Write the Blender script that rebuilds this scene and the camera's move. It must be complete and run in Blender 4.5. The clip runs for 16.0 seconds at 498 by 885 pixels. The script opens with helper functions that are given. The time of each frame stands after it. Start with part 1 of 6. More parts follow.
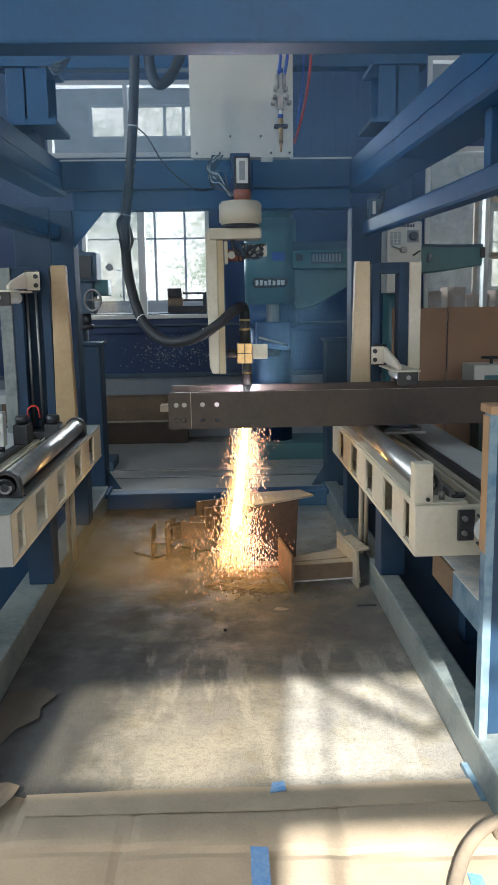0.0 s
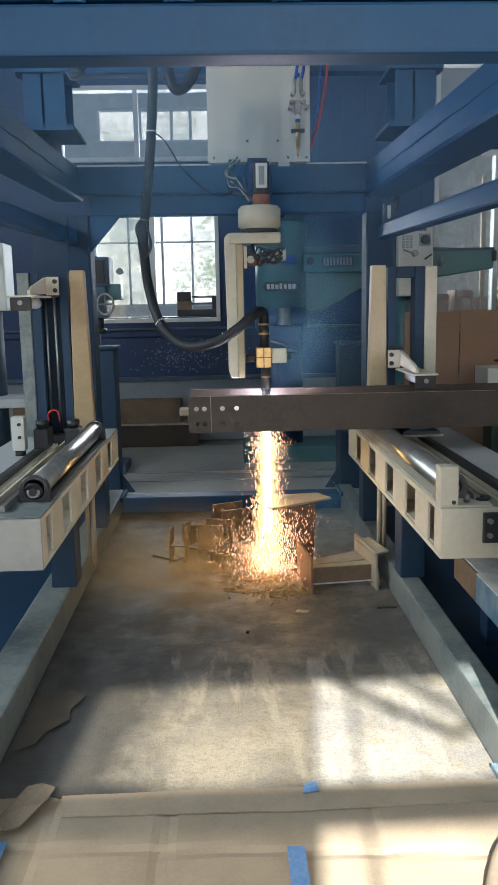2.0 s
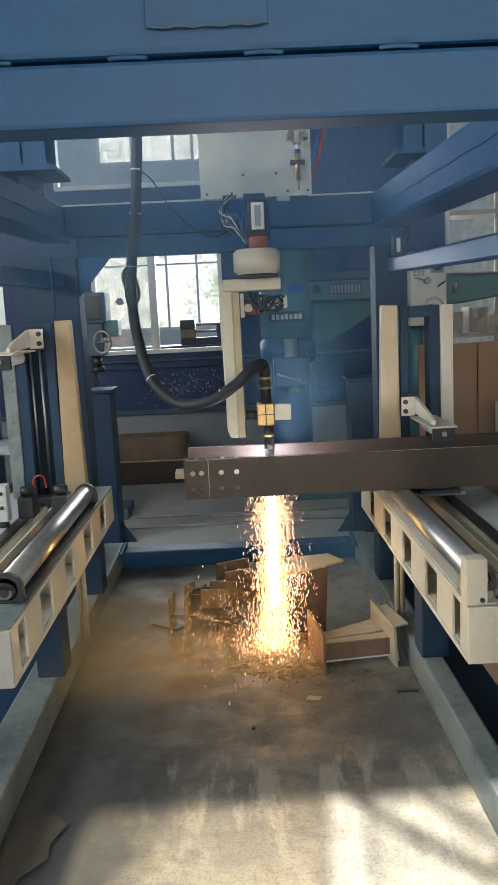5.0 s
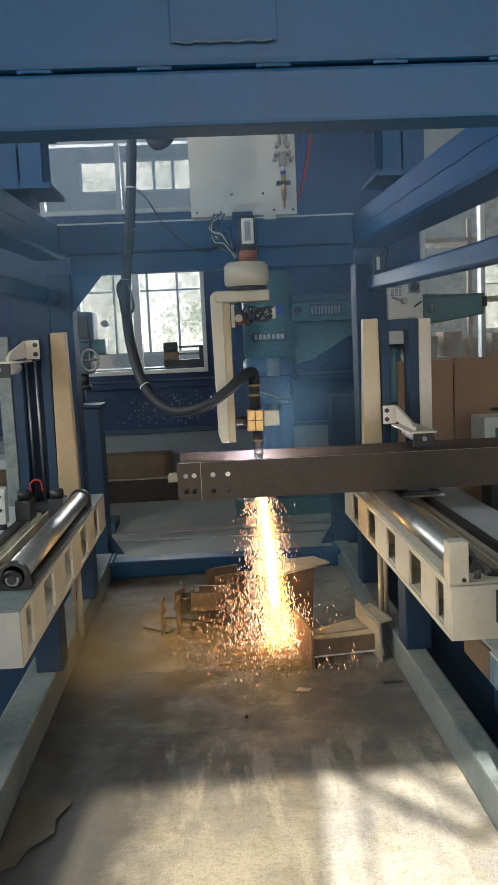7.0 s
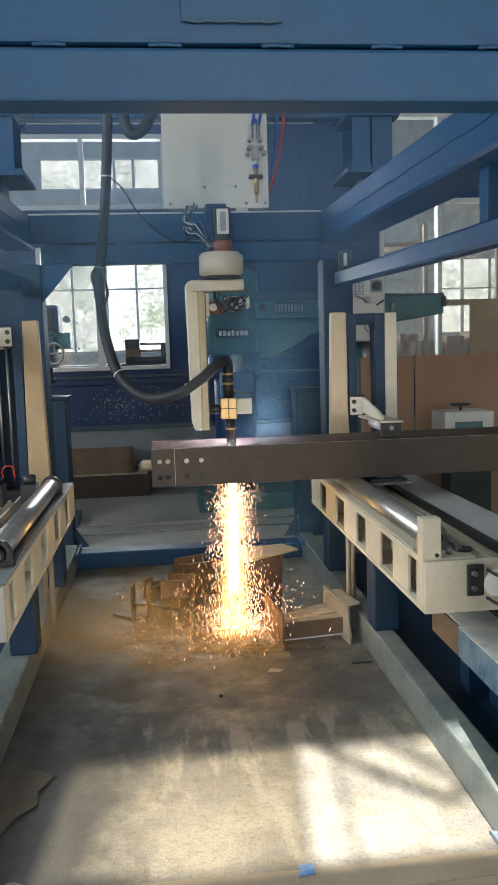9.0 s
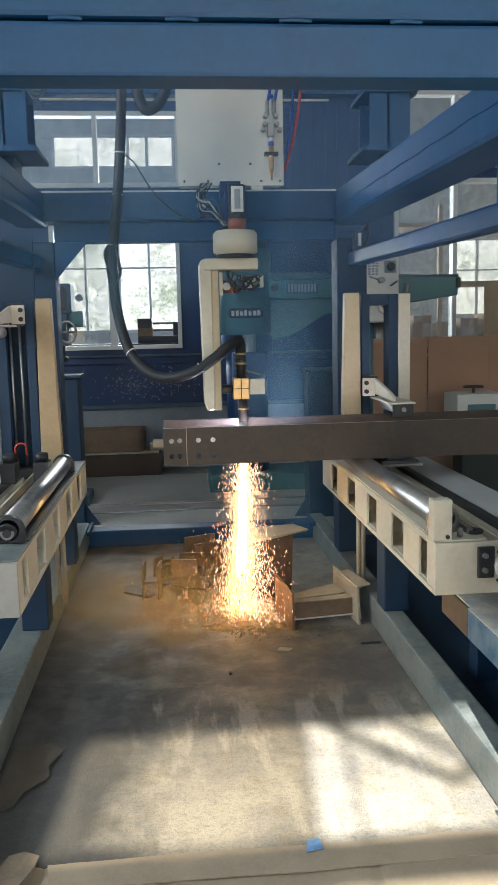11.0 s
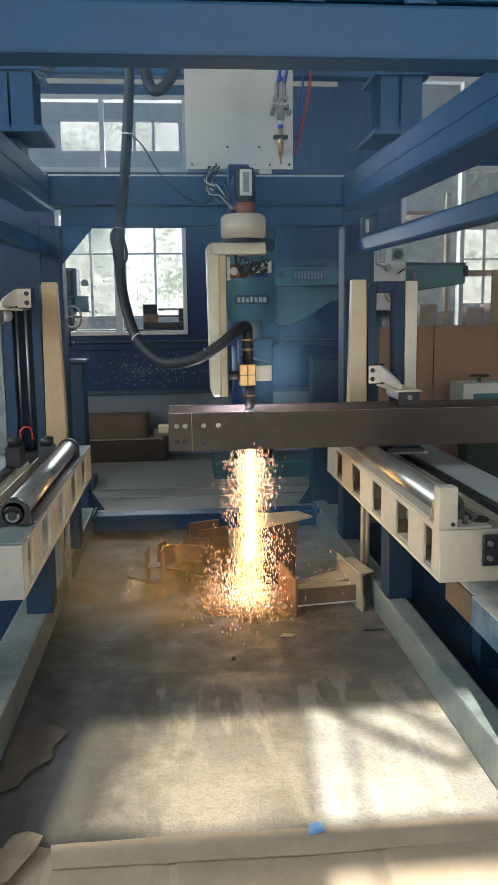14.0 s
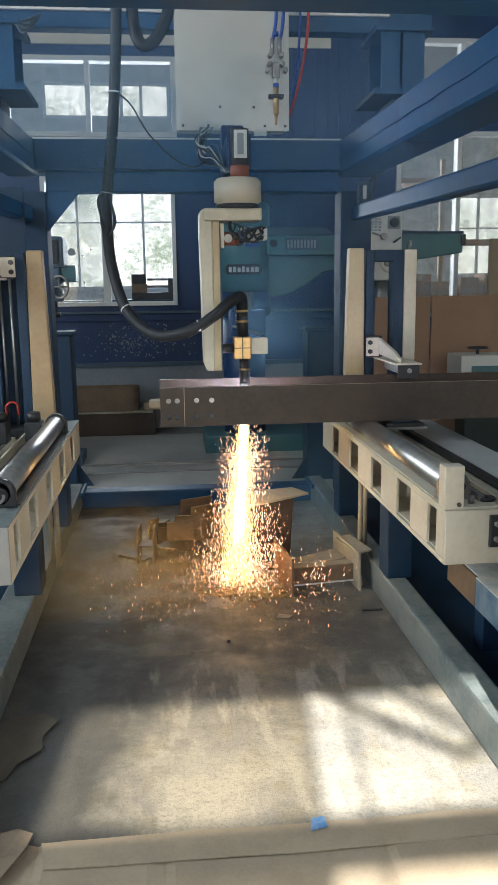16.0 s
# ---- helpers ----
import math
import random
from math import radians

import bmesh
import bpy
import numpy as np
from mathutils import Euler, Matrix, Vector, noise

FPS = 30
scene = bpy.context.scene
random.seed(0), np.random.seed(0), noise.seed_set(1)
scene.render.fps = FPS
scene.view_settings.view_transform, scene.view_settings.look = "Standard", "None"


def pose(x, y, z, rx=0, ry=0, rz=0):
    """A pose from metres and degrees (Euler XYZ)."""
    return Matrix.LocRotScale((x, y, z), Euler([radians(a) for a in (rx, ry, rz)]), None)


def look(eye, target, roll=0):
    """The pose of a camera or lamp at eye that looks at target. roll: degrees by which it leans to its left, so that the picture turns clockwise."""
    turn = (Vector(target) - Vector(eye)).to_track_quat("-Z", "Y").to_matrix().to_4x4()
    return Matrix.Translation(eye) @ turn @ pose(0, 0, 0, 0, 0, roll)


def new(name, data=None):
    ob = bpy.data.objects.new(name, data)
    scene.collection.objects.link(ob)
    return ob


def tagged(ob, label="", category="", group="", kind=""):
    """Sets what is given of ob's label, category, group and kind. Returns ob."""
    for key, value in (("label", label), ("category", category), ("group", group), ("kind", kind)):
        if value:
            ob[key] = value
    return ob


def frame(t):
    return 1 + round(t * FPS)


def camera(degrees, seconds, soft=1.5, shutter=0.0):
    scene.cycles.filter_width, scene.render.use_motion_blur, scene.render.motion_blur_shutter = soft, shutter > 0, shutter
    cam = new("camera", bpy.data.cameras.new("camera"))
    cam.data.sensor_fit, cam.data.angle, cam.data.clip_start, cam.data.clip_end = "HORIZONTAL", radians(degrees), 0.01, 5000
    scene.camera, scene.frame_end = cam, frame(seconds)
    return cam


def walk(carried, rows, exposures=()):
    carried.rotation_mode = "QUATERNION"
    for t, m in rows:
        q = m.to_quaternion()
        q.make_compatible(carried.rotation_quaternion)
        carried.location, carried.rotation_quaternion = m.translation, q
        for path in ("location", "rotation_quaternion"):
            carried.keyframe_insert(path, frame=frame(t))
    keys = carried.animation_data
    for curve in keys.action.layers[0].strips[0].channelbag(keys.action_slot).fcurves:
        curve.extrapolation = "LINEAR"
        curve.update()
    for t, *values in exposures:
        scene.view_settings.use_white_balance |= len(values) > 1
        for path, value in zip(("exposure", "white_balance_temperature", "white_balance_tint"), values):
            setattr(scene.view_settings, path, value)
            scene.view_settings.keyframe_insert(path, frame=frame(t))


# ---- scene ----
cam = camera(34.2, 16.0)
PATH = [
    (0, (0.0088, 0.0238, 1.4945), (0.0727, 1.9946, 1.1602), -0.91),
    (0.5, (0.0072, 0.0125, 1.504), (0.0718, 1.9817, 1.1604), -0.9),
    (1, (0.0116, 0.0108, 1.5051), (0.072, 1.9802, 1.1616), -0.91),
    (1.5, (-0.0025, 0.0067, 1.512), (0.0503, 1.9767, 1.1708), -1.11),
    (2, (-0.0873, -0.0005, 1.5061), (-0.0272, 1.9715, 1.1778), -1.08),
    (2.5, (-0.1343, 0.0388, 1.556), (-0.0653, 2.0094, 1.2217), -1.27),
    (3, (-0.0711, 0.1591, 1.635), (-0.0076, 2.1297, 1.2998), -1.69),
    (3.5, (0.0019, 0.2688, 1.6912), (0.0516, 2.2411, 1.363), -2.01),
    (4, (0.0003, 0.3726, 1.7219), (0.0279, 2.3472, 1.4057), -2.41),
    (4.2, (-0.0087, 0.4283, 1.7381), (0.0123, 2.4034, 1.4247), -2.68),
    (6.3, (0.012, 0.304, 1.657), (0.048, 2.283, 1.369), -2.5),
    (6.5, (0.004, 0.277, 1.646), (0.046, 2.259, 1.379), -2.5),
    (7, (-0.085, 0.214, 1.615), (0.003, 2.199, 1.38), -2.6),
    (7.5, (-0.176, 0.148, 1.585), (-0.019, 2.129, 1.364), -2.5),
    (8, (-0.208, 0.13, 1.565), (-0.015, 2.108, 1.347), -2.3),
    (8.5, (-0.205, 0.124, 1.544), (0.003, 2.101, 1.324), -2.0),
    (9, (-0.202, 0.132, 1.535), (0.005, 2.108, 1.309), -1.8),
    (11.5, (-0.208, 0.129, 1.529), (-0.034, 2.102, 1.249), -1.2),
    (12, (-0.209, 0.131, 1.524), (-0.037, 2.103, 1.24), -1.1),
    (12.5, (-0.211, 0.136, 1.521), (-0.041, 2.107, 1.231), -1.0),
    (13, (-0.213, 0.134, 1.52), (-0.043, 2.104, 1.224), -0.9),
    (13.5, (-0.21, 0.134, 1.519), (-0.042, 2.105, 1.22), -0.8),
    (14, (-0.216, 0.133, 1.52), (-0.047, 2.103, 1.219), -0.7),
    (14.5, (-0.233, 0.134, 1.515), (-0.061, 2.103, 1.209), -0.8),
    (15, (-0.255, 0.15, 1.51), (-0.07, 2.114, 1.183), -0.8),
    (15.5, (-0.263, 0.179, 1.51), (-0.064, 2.137, 1.151), -0.8),
    (16, (-0.231, 0.278, 1.518), (-0.037, 2.234, 1.147), -0.7),
]
# the film camera's exposure and white balance drift a little
TONE = [(0, 2.23, 6180, 10), (2.0, 2.25, 6200, 10), (2.6, 2.36, 6200, 10), (4, 2.44, 6560, 10), (6.5, 2.44, 6670, 10), (7.0, 2.2, 6690, 10), (8.0, 2.43, 6670, 10), (8.5, 2.38, 6640, 10), (9, 2.42, 6590, 10), (11.5, 2.35, 6430, 10), (14, 2.33, 6480, 10), (16, 2.3, 6330, 10)]
walk(cam, [(t, look(eye, target, roll)) for t, eye, target, roll in PATH], TONE)

# ---- daylight ----
world = bpy.data.worlds.new("sky")
scene.world = world
world.use_nodes = True
sky = world.node_tree.nodes.new("ShaderNodeTexSky")
sky.sky_type, sky.sun_disc = "NISHITA", False
sky.sun_elevation, sky.sun_rotation = radians(35), radians(180)
world.node_tree.links.new(sky.outputs[0], world.node_tree.nodes["Background"].inputs[0])
world.node_tree.nodes["Background"].inputs[1].default_value = 0.05

sun = new("sun", bpy.data.lights.new("sun", "SUN"))
sun.data.energy, sun.data.angle, sun.data.color = 4.6, radians(0.6), (1.0, 0.94, 0.84)
sun.matrix_world = look((-0.63, -7, 4.9), (0, 0, 0))


def broad_light(name, x, y, z, wide, high, watts, toward, color=(0.86, 0.95, 1.0)):
    """Broad daylight: at window openings, except for the added west fill."""
    ob = new(name, bpy.data.lights.new(name, "AREA"))
    ob.data.shape, ob.data.size, ob.data.size_y = "RECTANGLE", wide, high
    ob.data.energy, ob.data.color = watts, color
    ob.matrix_world = look((x, y, z), (x + toward[0], y + toward[1], z + toward[2]))
    return ob


broad_light("south_window_light", 0.6, -2.8, 2.4, 5.0, 3.4, 14, (0, 1, -0.1))
# Added fill from the left; the west wall has no window.
broad_light("west_window_light", -4.85, 2.5, 3.4, 5.0, 2.0, 56, (1, 0, -0.2))
broad_light("north_hall_light", 0.0, 13.8, 3.0, 7.0, 2.6, 118, (0, -1, -0.1))

# ---- materials ----


def material(name, color, rough=0.5, metal=0.0, dark=None, grain=40.0, stain=3.0, bump=0.1, spread=0.35, gloss_var=0.1):
    """A surface with fine grain, larger stains and slight relief."""
    m = bpy.data.materials.new(name)
    m.use_nodes = True
    nt = m.node_tree
    n, l = nt.nodes, nt.links
    bsdf = n["Principled BSDF"]
    co = n.new("ShaderNodeTexCoord")
    fine, large = n.new("ShaderNodeTexNoise"), n.new("ShaderNodeTexNoise")
    fine.inputs["Scale"].default_value, large.inputs["Scale"].default_value = grain, stain
    fine.inputs["Detail"].default_value, large.inputs["Detail"].default_value = 6, 5
    large.inputs["Roughness"].default_value = 0.65
    for t in (fine, large):
        l.new(co.outputs["Object"], t.inputs["Vector"])
    dark = dark or tuple(c * 0.62 for c in color)
    mix, ramp = n.new("ShaderNodeMix"), n.new("ShaderNodeMapRange")
    mix.data_type = "RGBA"
    add = n.new("ShaderNodeMath")
    add.operation = "MULTIPLY_ADD"
    l.new(fine.outputs[0], add.inputs[0])
    add.inputs[1].default_value = 0.4
    l.new(large.outputs[0], add.inputs[2])
    ramp.inputs[1].default_value, ramp.inputs[2].default_value = 0.7 - spread, 0.7 + spread * 0.3
    l.new(add.outputs[0], ramp.inputs[0])
    l.new(ramp.outputs[0], mix.inputs["Factor"])
    mix.inputs["A"].default_value, mix.inputs["B"].default_value = (*dark, 1), (*color, 1)
    l.new(mix.outputs["Result"], bsdf.inputs["Base Color"])
    r = n.new("ShaderNodeMapRange")
    r.inputs[3].default_value, r.inputs[4].default_value = max(0.03, rough - gloss_var), min(1, rough + gloss_var)
    l.new(large.outputs[0], r.inputs[0])
    l.new(r.outputs[0], bsdf.inputs["Roughness"])
    bsdf.inputs["Metallic"].default_value = metal
    if bump:
        b = n.new("ShaderNodeBump")
        b.inputs["Strength"].default_value, b.inputs["Distance"].default_value = bump, 0.004
        l.new(fine.outputs[0], b.inputs["Height"])
        l.new(b.outputs[0], bsdf.inputs["Normal"])
    return m


def glow(name, color, strength, second=None):
    """A material that gives off light; pieces differ from one another."""
    m = bpy.data.materials.new(name)
    m.use_nodes = True
    nt = m.node_tree
    nt.nodes.remove(nt.nodes["Principled BSDF"])
    em = nt.nodes.new("ShaderNodeEmission")
    em.inputs[0].default_value, em.inputs[1].default_value = (*color, 1), strength
    if second:
        geo, mix = nt.nodes.new("ShaderNodeNewGeometry"), nt.nodes.new("ShaderNodeMix")
        mix.data_type = "RGBA"
        mix.inputs["A"].default_value, mix.inputs["B"].default_value = (*color, 1), (*second, 1)
        nt.links.new(geo.outputs["Random Per Island"], mix.inputs["Factor"])
        nt.links.new(mix.outputs["Result"], em.inputs[0])
    nt.links.new(em.outputs[0], nt.nodes["Material Output"].inputs[0])
    return m


def glass(name, clear, tint=(0.97, 0.975, 0.97), dirt=0.1):
    """A thin pane: mostly clear, a mirror-like sheen, and some dust."""
    m = bpy.data.materials.new(name)
    m.use_nodes = True
    nt = m.node_tree
    n, l = nt.nodes, nt.links
    n.remove(n["Principled BSDF"])
    tr, gl, df = n.new("ShaderNodeBsdfTransparent"), n.new("ShaderNodeBsdfGlossy"), n.new("ShaderNodeBsdfDiffuse")
    tr.inputs[0].default_value = (*tint, 1)
    gl.inputs["Roughness"].default_value = 0.03
    df.inputs[0].default_value = (0.5, 0.52, 0.52, 1)
    a, b, fr = n.new("ShaderNodeMixShader"), n.new("ShaderNodeMixShader"), n.new("ShaderNodeFresnel")
    l.new(fr.outputs[0], a.inputs[0])
    l.new(tr.outputs[0], a.inputs[1])
    l.new(gl.outputs[0], a.inputs[2])
    co, spots, lim = n.new("ShaderNodeTexCoord"), n.new("ShaderNodeTexNoise"), n.new("ShaderNodeMapRange")
    spots.inputs["Scale"].default_value, spots.inputs["Detail"].default_value = 9, 6
    l.new(co.outputs["Object"], spots.inputs["Vector"])
    lim.inputs[1].default_value, lim.inputs[2].default_value = 0.4, 0.8
    lim.inputs[3].default_value, lim.inputs[4].default_value = dirt * 0.6, min(1, dirt * 2 + 1 - clear)
    l.new(spots.outputs[0], lim.inputs[0])
    l.new(lim.outputs[0], b.inputs[0])
    l.new(a.outputs[0], b.inputs[1])
    l.new(df.outputs[0], b.inputs[2])
    l.new(b.outputs[0], n["Material Output"].inputs[0])
    return m


BLUE = material("blue_machine_paint", (0.0055, 0.07, 0.18), 0.46, dark=(0.0035, 0.045, 0.12), grain=60, stain=2.5, bump=0.06)
NAVY = material("navy_sheet_paint", (0.005, 0.038, 0.13), 0.5, dark=(0.0035, 0.024, 0.085), grain=30, stain=1.5)
DEEP = material("deep_blue_paint", (0.006, 0.034, 0.078), 0.58, dark=(0.004, 0.023, 0.052), grain=60, stain=3)
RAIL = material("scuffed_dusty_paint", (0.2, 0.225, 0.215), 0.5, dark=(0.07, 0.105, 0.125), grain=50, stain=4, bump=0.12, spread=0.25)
TEAL = material("teal_machine_paint", (0.06, 0.17, 0.19), 0.4, dark=(0.04, 0.11, 0.13), grain=50)
GREYBLUE = material("dusty_blue_paint", (0.06, 0.105, 0.155), 0.55, dark=(0.033, 0.06, 0.095), grain=70, stain=4)
CREAM = material("cream_machine_paint", (0.66, 0.615, 0.51), 0.45, dark=(0.54, 0.48, 0.36), grain=50, stain=5, bump=0.05)
# Cream with the yellow of the spark light put into the colour.
SPARKLIT = material("spark_lit_cream_paint", (0.56, 0.46, 0.3), 0.5, dark=(0.45, 0.34, 0.2), grain=40, stain=4, bump=0.05)
# Left upright: a darker copy of the spark-tinted cream.
TAN = material("tan_tinted_paint", (0.42, 0.31, 0.175), 0.5, dark=(0.31, 0.215, 0.11), grain=40, stain=4, bump=0.05)
WHITE = material("white_cabinet_paint", (0.60, 0.60, 0.56), 0.4, dark=(0.53, 0.53, 0.49), grain=80, stain=3, bump=0.03)
CHROME = material("polished_steel", (0.56, 0.55, 0.53), 0.37, 1.0, dark=(0.4, 0.36, 0.31), grain=20, stain=5, bump=0.03)
STEEL = material("bare_steel", (0.35, 0.34, 0.33), 0.4, 0.9, dark=(0.16, 0.14, 0.13), grain=60, stain=6)
SCALE = material("mill_scale_steel", (0.052, 0.033, 0.021), 0.5, 0.0, dark=(0.015, 0.011, 0.009), grain=45, stain=3, bump=0.15, spread=0.3)
SCUFFED = material("scuffed_cardboard", (0.25, 0.19, 0.13), 0.85, dark=(0.13, 0.1, 0.075), grain=70, stain=12, bump=0.1)
GRIMY = material("grimy_cardboard", (0.12, 0.1, 0.075), 0.85, dark=(0.06, 0.055, 0.048), grain=90, stain=7)
WORN = material("worn_pale_blue_paint", (0.16, 0.24, 0.3), 0.5, dark=(0.03, 0.11, 0.2), grain=30, stain=7, spread=0.2)
RUST = material("rusty_cut_steel", (0.25, 0.14, 0.07), 0.65, 0.1, dark=(0.07, 0.045, 0.032), grain=40, stain=7, bump=0.15)
PALESTEEL = material("dusty_flange_steel", (0.42, 0.37, 0.28), 0.6, 0.1, dark=(0.27, 0.23, 0.17), grain=45, stain=6)
BLACK = material("black_metal", (0.03, 0.032, 0.036), 0.42, dark=(0.012, 0.012, 0.014), grain=60)
RUBBER = material("black_hose_sleeve", (0.02, 0.024, 0.031), 0.62, dark=(0.01, 0.012, 0.016), grain=90, stain=14, bump=0.4)
BRASS = material("worn_brass", (0.62, 0.42, 0.2), 0.35, 0.9, dark=(0.36, 0.23, 0.11), grain=50, stain=12)
ORANGE = material("motor_label_red", (0.34, 0.11, 0.06), 0.5, dark=(0.22, 0.1, 0.09), grain=30, stain=30)
RED = material("red_rubber_hose", (0.5, 0.03, 0.02), 0.45)
BLUEHOSE = material("blue_rubber_hose", (0.02, 0.08, 0.4), 0.45)
CARD = material("brown_cardboard", (0.37, 0.3, 0.215), 0.85, dark=(0.25, 0.2, 0.145), grain=120, stain=4, bump=0.08)
BOARD = material("brown_board", (0.33, 0.2, 0.13), 0.75, dark=(0.27, 0.16, 0.1), grain=60, stain=2)
HOSEBEIGE = material("dull_beige_rubber", (0.27, 0.22, 0.165), 0.6, dark=(0.18, 0.15, 0.115), grain=60, stain=8)
TAPE = material("blue_adhesive_tape", (0.1, 0.24, 0.5), 0.5, dark=(0.26, 0.38, 0.56), grain=120, stain=40)
WHITETAPE = material("pale_worn_tape", (0.72, 0.71, 0.67), 0.6, dark=(0.3, 0.4, 0.48), grain=40, stain=9)
ALU = material("white_aluminium_frame", (0.66, 0.67, 0.66), 0.4, dark=(0.55, 0.56, 0.55), grain=30)
PLASTER = material("pale_plaster", (0.5, 0.52, 0.52), 0.85, dark=(0.4, 0.42, 0.42), grain=30, stain=0.8)
STOCK = material("brown_stock_steel", (0.21, 0.14, 0.085), 0.6, 0.1, dark=(0.1, 0.07, 0.05), grain=40, stain=4)
PALEGREY = material("pale_grey_paint", (0.44, 0.46, 0.46), 0.5, dark=(0.33, 0.35, 0.36), grain=50, stain=4)
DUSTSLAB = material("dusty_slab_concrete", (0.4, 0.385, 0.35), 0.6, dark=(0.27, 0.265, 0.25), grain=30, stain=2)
BOTTLE = material("bottle_green_paint", (0.012, 0.03, 0.027), 0.5, dark=(0.007, 0.017, 0.016), grain=50, stain=3)
CONCRETE = material("plinth_concrete", (0.27, 0.3, 0.33), 0.7, dark=(0.18, 0.2, 0.235), grain=30, stain=2)
DARKTEXT = material("dark_print", (0.03, 0.03, 0.035), 0.6)
PALETEXT = material("pale_print", (0.55, 0.56, 0.52), 0.5)
GREASE = material("dark_scorched_dust", (0.05, 0.045, 0.04), 0.7, dark=(0.02, 0.02, 0.02), grain=80, stain=10, bump=0.3)
SLAG = material("golden_slag_dust", (0.3, 0.21, 0.09), 0.6, dark=(0.12, 0.08, 0.04), grain=160, stain=20, bump=0.4)
TIMBER = material("worn_timber_edge", (0.42, 0.24, 0.12), 0.6, dark=(0.3, 0.2, 0.12), grain=60, stain=8)
CLEAR = glass("clear_glass", 0.95, dirt=0.06)
DUSTY = glass("dusty_glass", 0.75, (0.9, 0.91, 0.9), 0.09)
# Panes of the unseen south windows, tinted to dim parts of the sun patch.
FILMED = glass("filmed_glass", 0.99, (0.76, 0.72, 0.64), 0.01)
DIMMED = glass("dimmed_glass", 0.99, (0.34, 0.32, 0.29), 0.02)


def film_glass(name, tint):
    """An unseen pane, added to dim part of the sunlight that passes."""
    m = bpy.data.materials.new(name)
    m.use_nodes = True
    n, l = m.node_tree.nodes, m.node_tree.links
    n.remove(n["Principled BSDF"])
    co, cl, mix, tr = n.new("ShaderNodeTexCoord"), n.new("ShaderNodeTexNoise"), n.new("ShaderNodeMix"), n.new("ShaderNodeBsdfTransparent")
    l.new(co.outputs["Object"], cl.inputs["Vector"])
    cl.inputs["Scale"].default_value = 4
    mix.data_type = "RGBA"
    mix.inputs["A"].default_value, mix.inputs["B"].default_value = (*tint, 1), (1, 1, 1, 1)
    l.new(cl.outputs[0], mix.inputs["Factor"])
    l.new(mix.outputs["Result"], tr.inputs[0])
    l.new(tr.outputs[0], n["Material Output"].inputs[0])
    return m


HALFCLEAR = film_glass("half_dimmed_glass", (0.92, 0.91, 0.89))


def floor_material():
    """Worn dark concrete: pale strokes, a darker band, dark grime, glow-tinted rust dust, damp sheen and grit."""
    m = bpy.data.materials.new("worn_floor_concrete")
    m.use_nodes = True
    n, l = m.node_tree.nodes, m.node_tree.links
    bsdf = n["Principled BSDF"]
    co = n.new("ShaderNodeTexCoord")

    def cloud(scale, detail=5, stretch=(1, 1, 1), rough=0.6):
        mp, t = n.new("ShaderNodeMapping"), n.new("ShaderNodeTexNoise")
        mp.inputs["Scale"].default_value = stretch
        l.new(co.outputs["Object"], mp.inputs[0])
        l.new(mp.outputs[0], t.inputs["Vector"])
        t.inputs["Scale"].default_value, t.inputs["Detail"].default_value, t.inputs["Roughness"].default_value = scale, detail, rough
        return t.outputs[0]

    def ranged(v, a, b, c=0.0, d=1.0):
        r = n.new("ShaderNodeMapRange")
        for k, x in zip((1, 2, 3, 4), (a, b, c, d)):
            r.inputs[k].default_value = x
        l.new(v, r.inputs[0])
        return r.outputs[0]

    def blend(f, a, b):
        mx = n.new("ShaderNodeMix")
        mx.data_type = "RGBA"
        l.new(f, mx.inputs["Factor"])
        for s, v in (("A", a), ("B", b)):
            if isinstance(v, tuple):
                mx.inputs[s].default_value = (*v, 1)
            else:
                l.new(v, mx.inputs[s])
        return mx.outputs["Result"]

    grime, dust, stroke, grit = cloud(2.3, 8), cloud(1.1, 6), cloud(1.0, 4, (9, 1.7, 1)), cloud(170, 3)
    c = blend(ranged(grime, 0.42, 0.6), (0.22, 0.212, 0.195), (0.35, 0.326, 0.275))
    # a darker band with a noisy edge before the cutting place
    flat, far = n.new("ShaderNodeMapping"), n.new("ShaderNodeVectorMath")
    flat.inputs["Scale"].default_value = (0.42, 0.95, 0.0)
    l.new(co.outputs["Object"], flat.inputs[0])
    far.operation = "DISTANCE"
    l.new(flat.outputs[0], far.inputs[0])
    far.inputs[1].default_value = (0.0, 0.95 * (3.6 - 5.5), 0.0)
    dark_band = n.new("ShaderNodeMath")
    dark_band.operation = "MULTIPLY_ADD"
    l.new(cloud(3.5, 7), dark_band.inputs[0])
    dark_band.inputs[1].default_value = -0.9
    l.new(far.outputs["Value"], dark_band.inputs[2])
    c = blend(ranged(dark_band.outputs[0], 0.3, -0.05, 0, 0.8), c, (0.058, 0.06, 0.06))
    c = blend(ranged(cloud(8, 8), 0.5, 0.62, 0, 0.55), c, (0.23, 0.205, 0.145))
    # pale strokes, long in y, across the dark band
    place, reach, stroke_mask = n.new("ShaderNodeSeparateXYZ"), n.new("ShaderNodeMath"), n.new("ShaderNodeMath")
    l.new(co.outputs["Object"], place.inputs[0])
    reach.operation, stroke_mask.operation = "MULTIPLY_ADD", "MULTIPLY"
    l.new(cloud(1.0, 4, (9, 2, 1)), reach.inputs[0])
    reach.inputs[1].default_value = 0.7
    l.new(place.outputs["Y"], reach.inputs[2])
    l.new(ranged(stroke, 0.5, 0.58, 0, 0.7), stroke_mask.inputs[0])
    l.new(ranged(reach.outputs[0], 3.75 - 5.5, 3.6 - 5.5), stroke_mask.inputs[1])
    c = blend(stroke_mask.outputs[0], c, (0.36, 0.335, 0.285))
    c = blend(ranged(cloud(7, 8), 0.55, 0.75, 0, 0.4), c, (0.07, 0.07, 0.072))
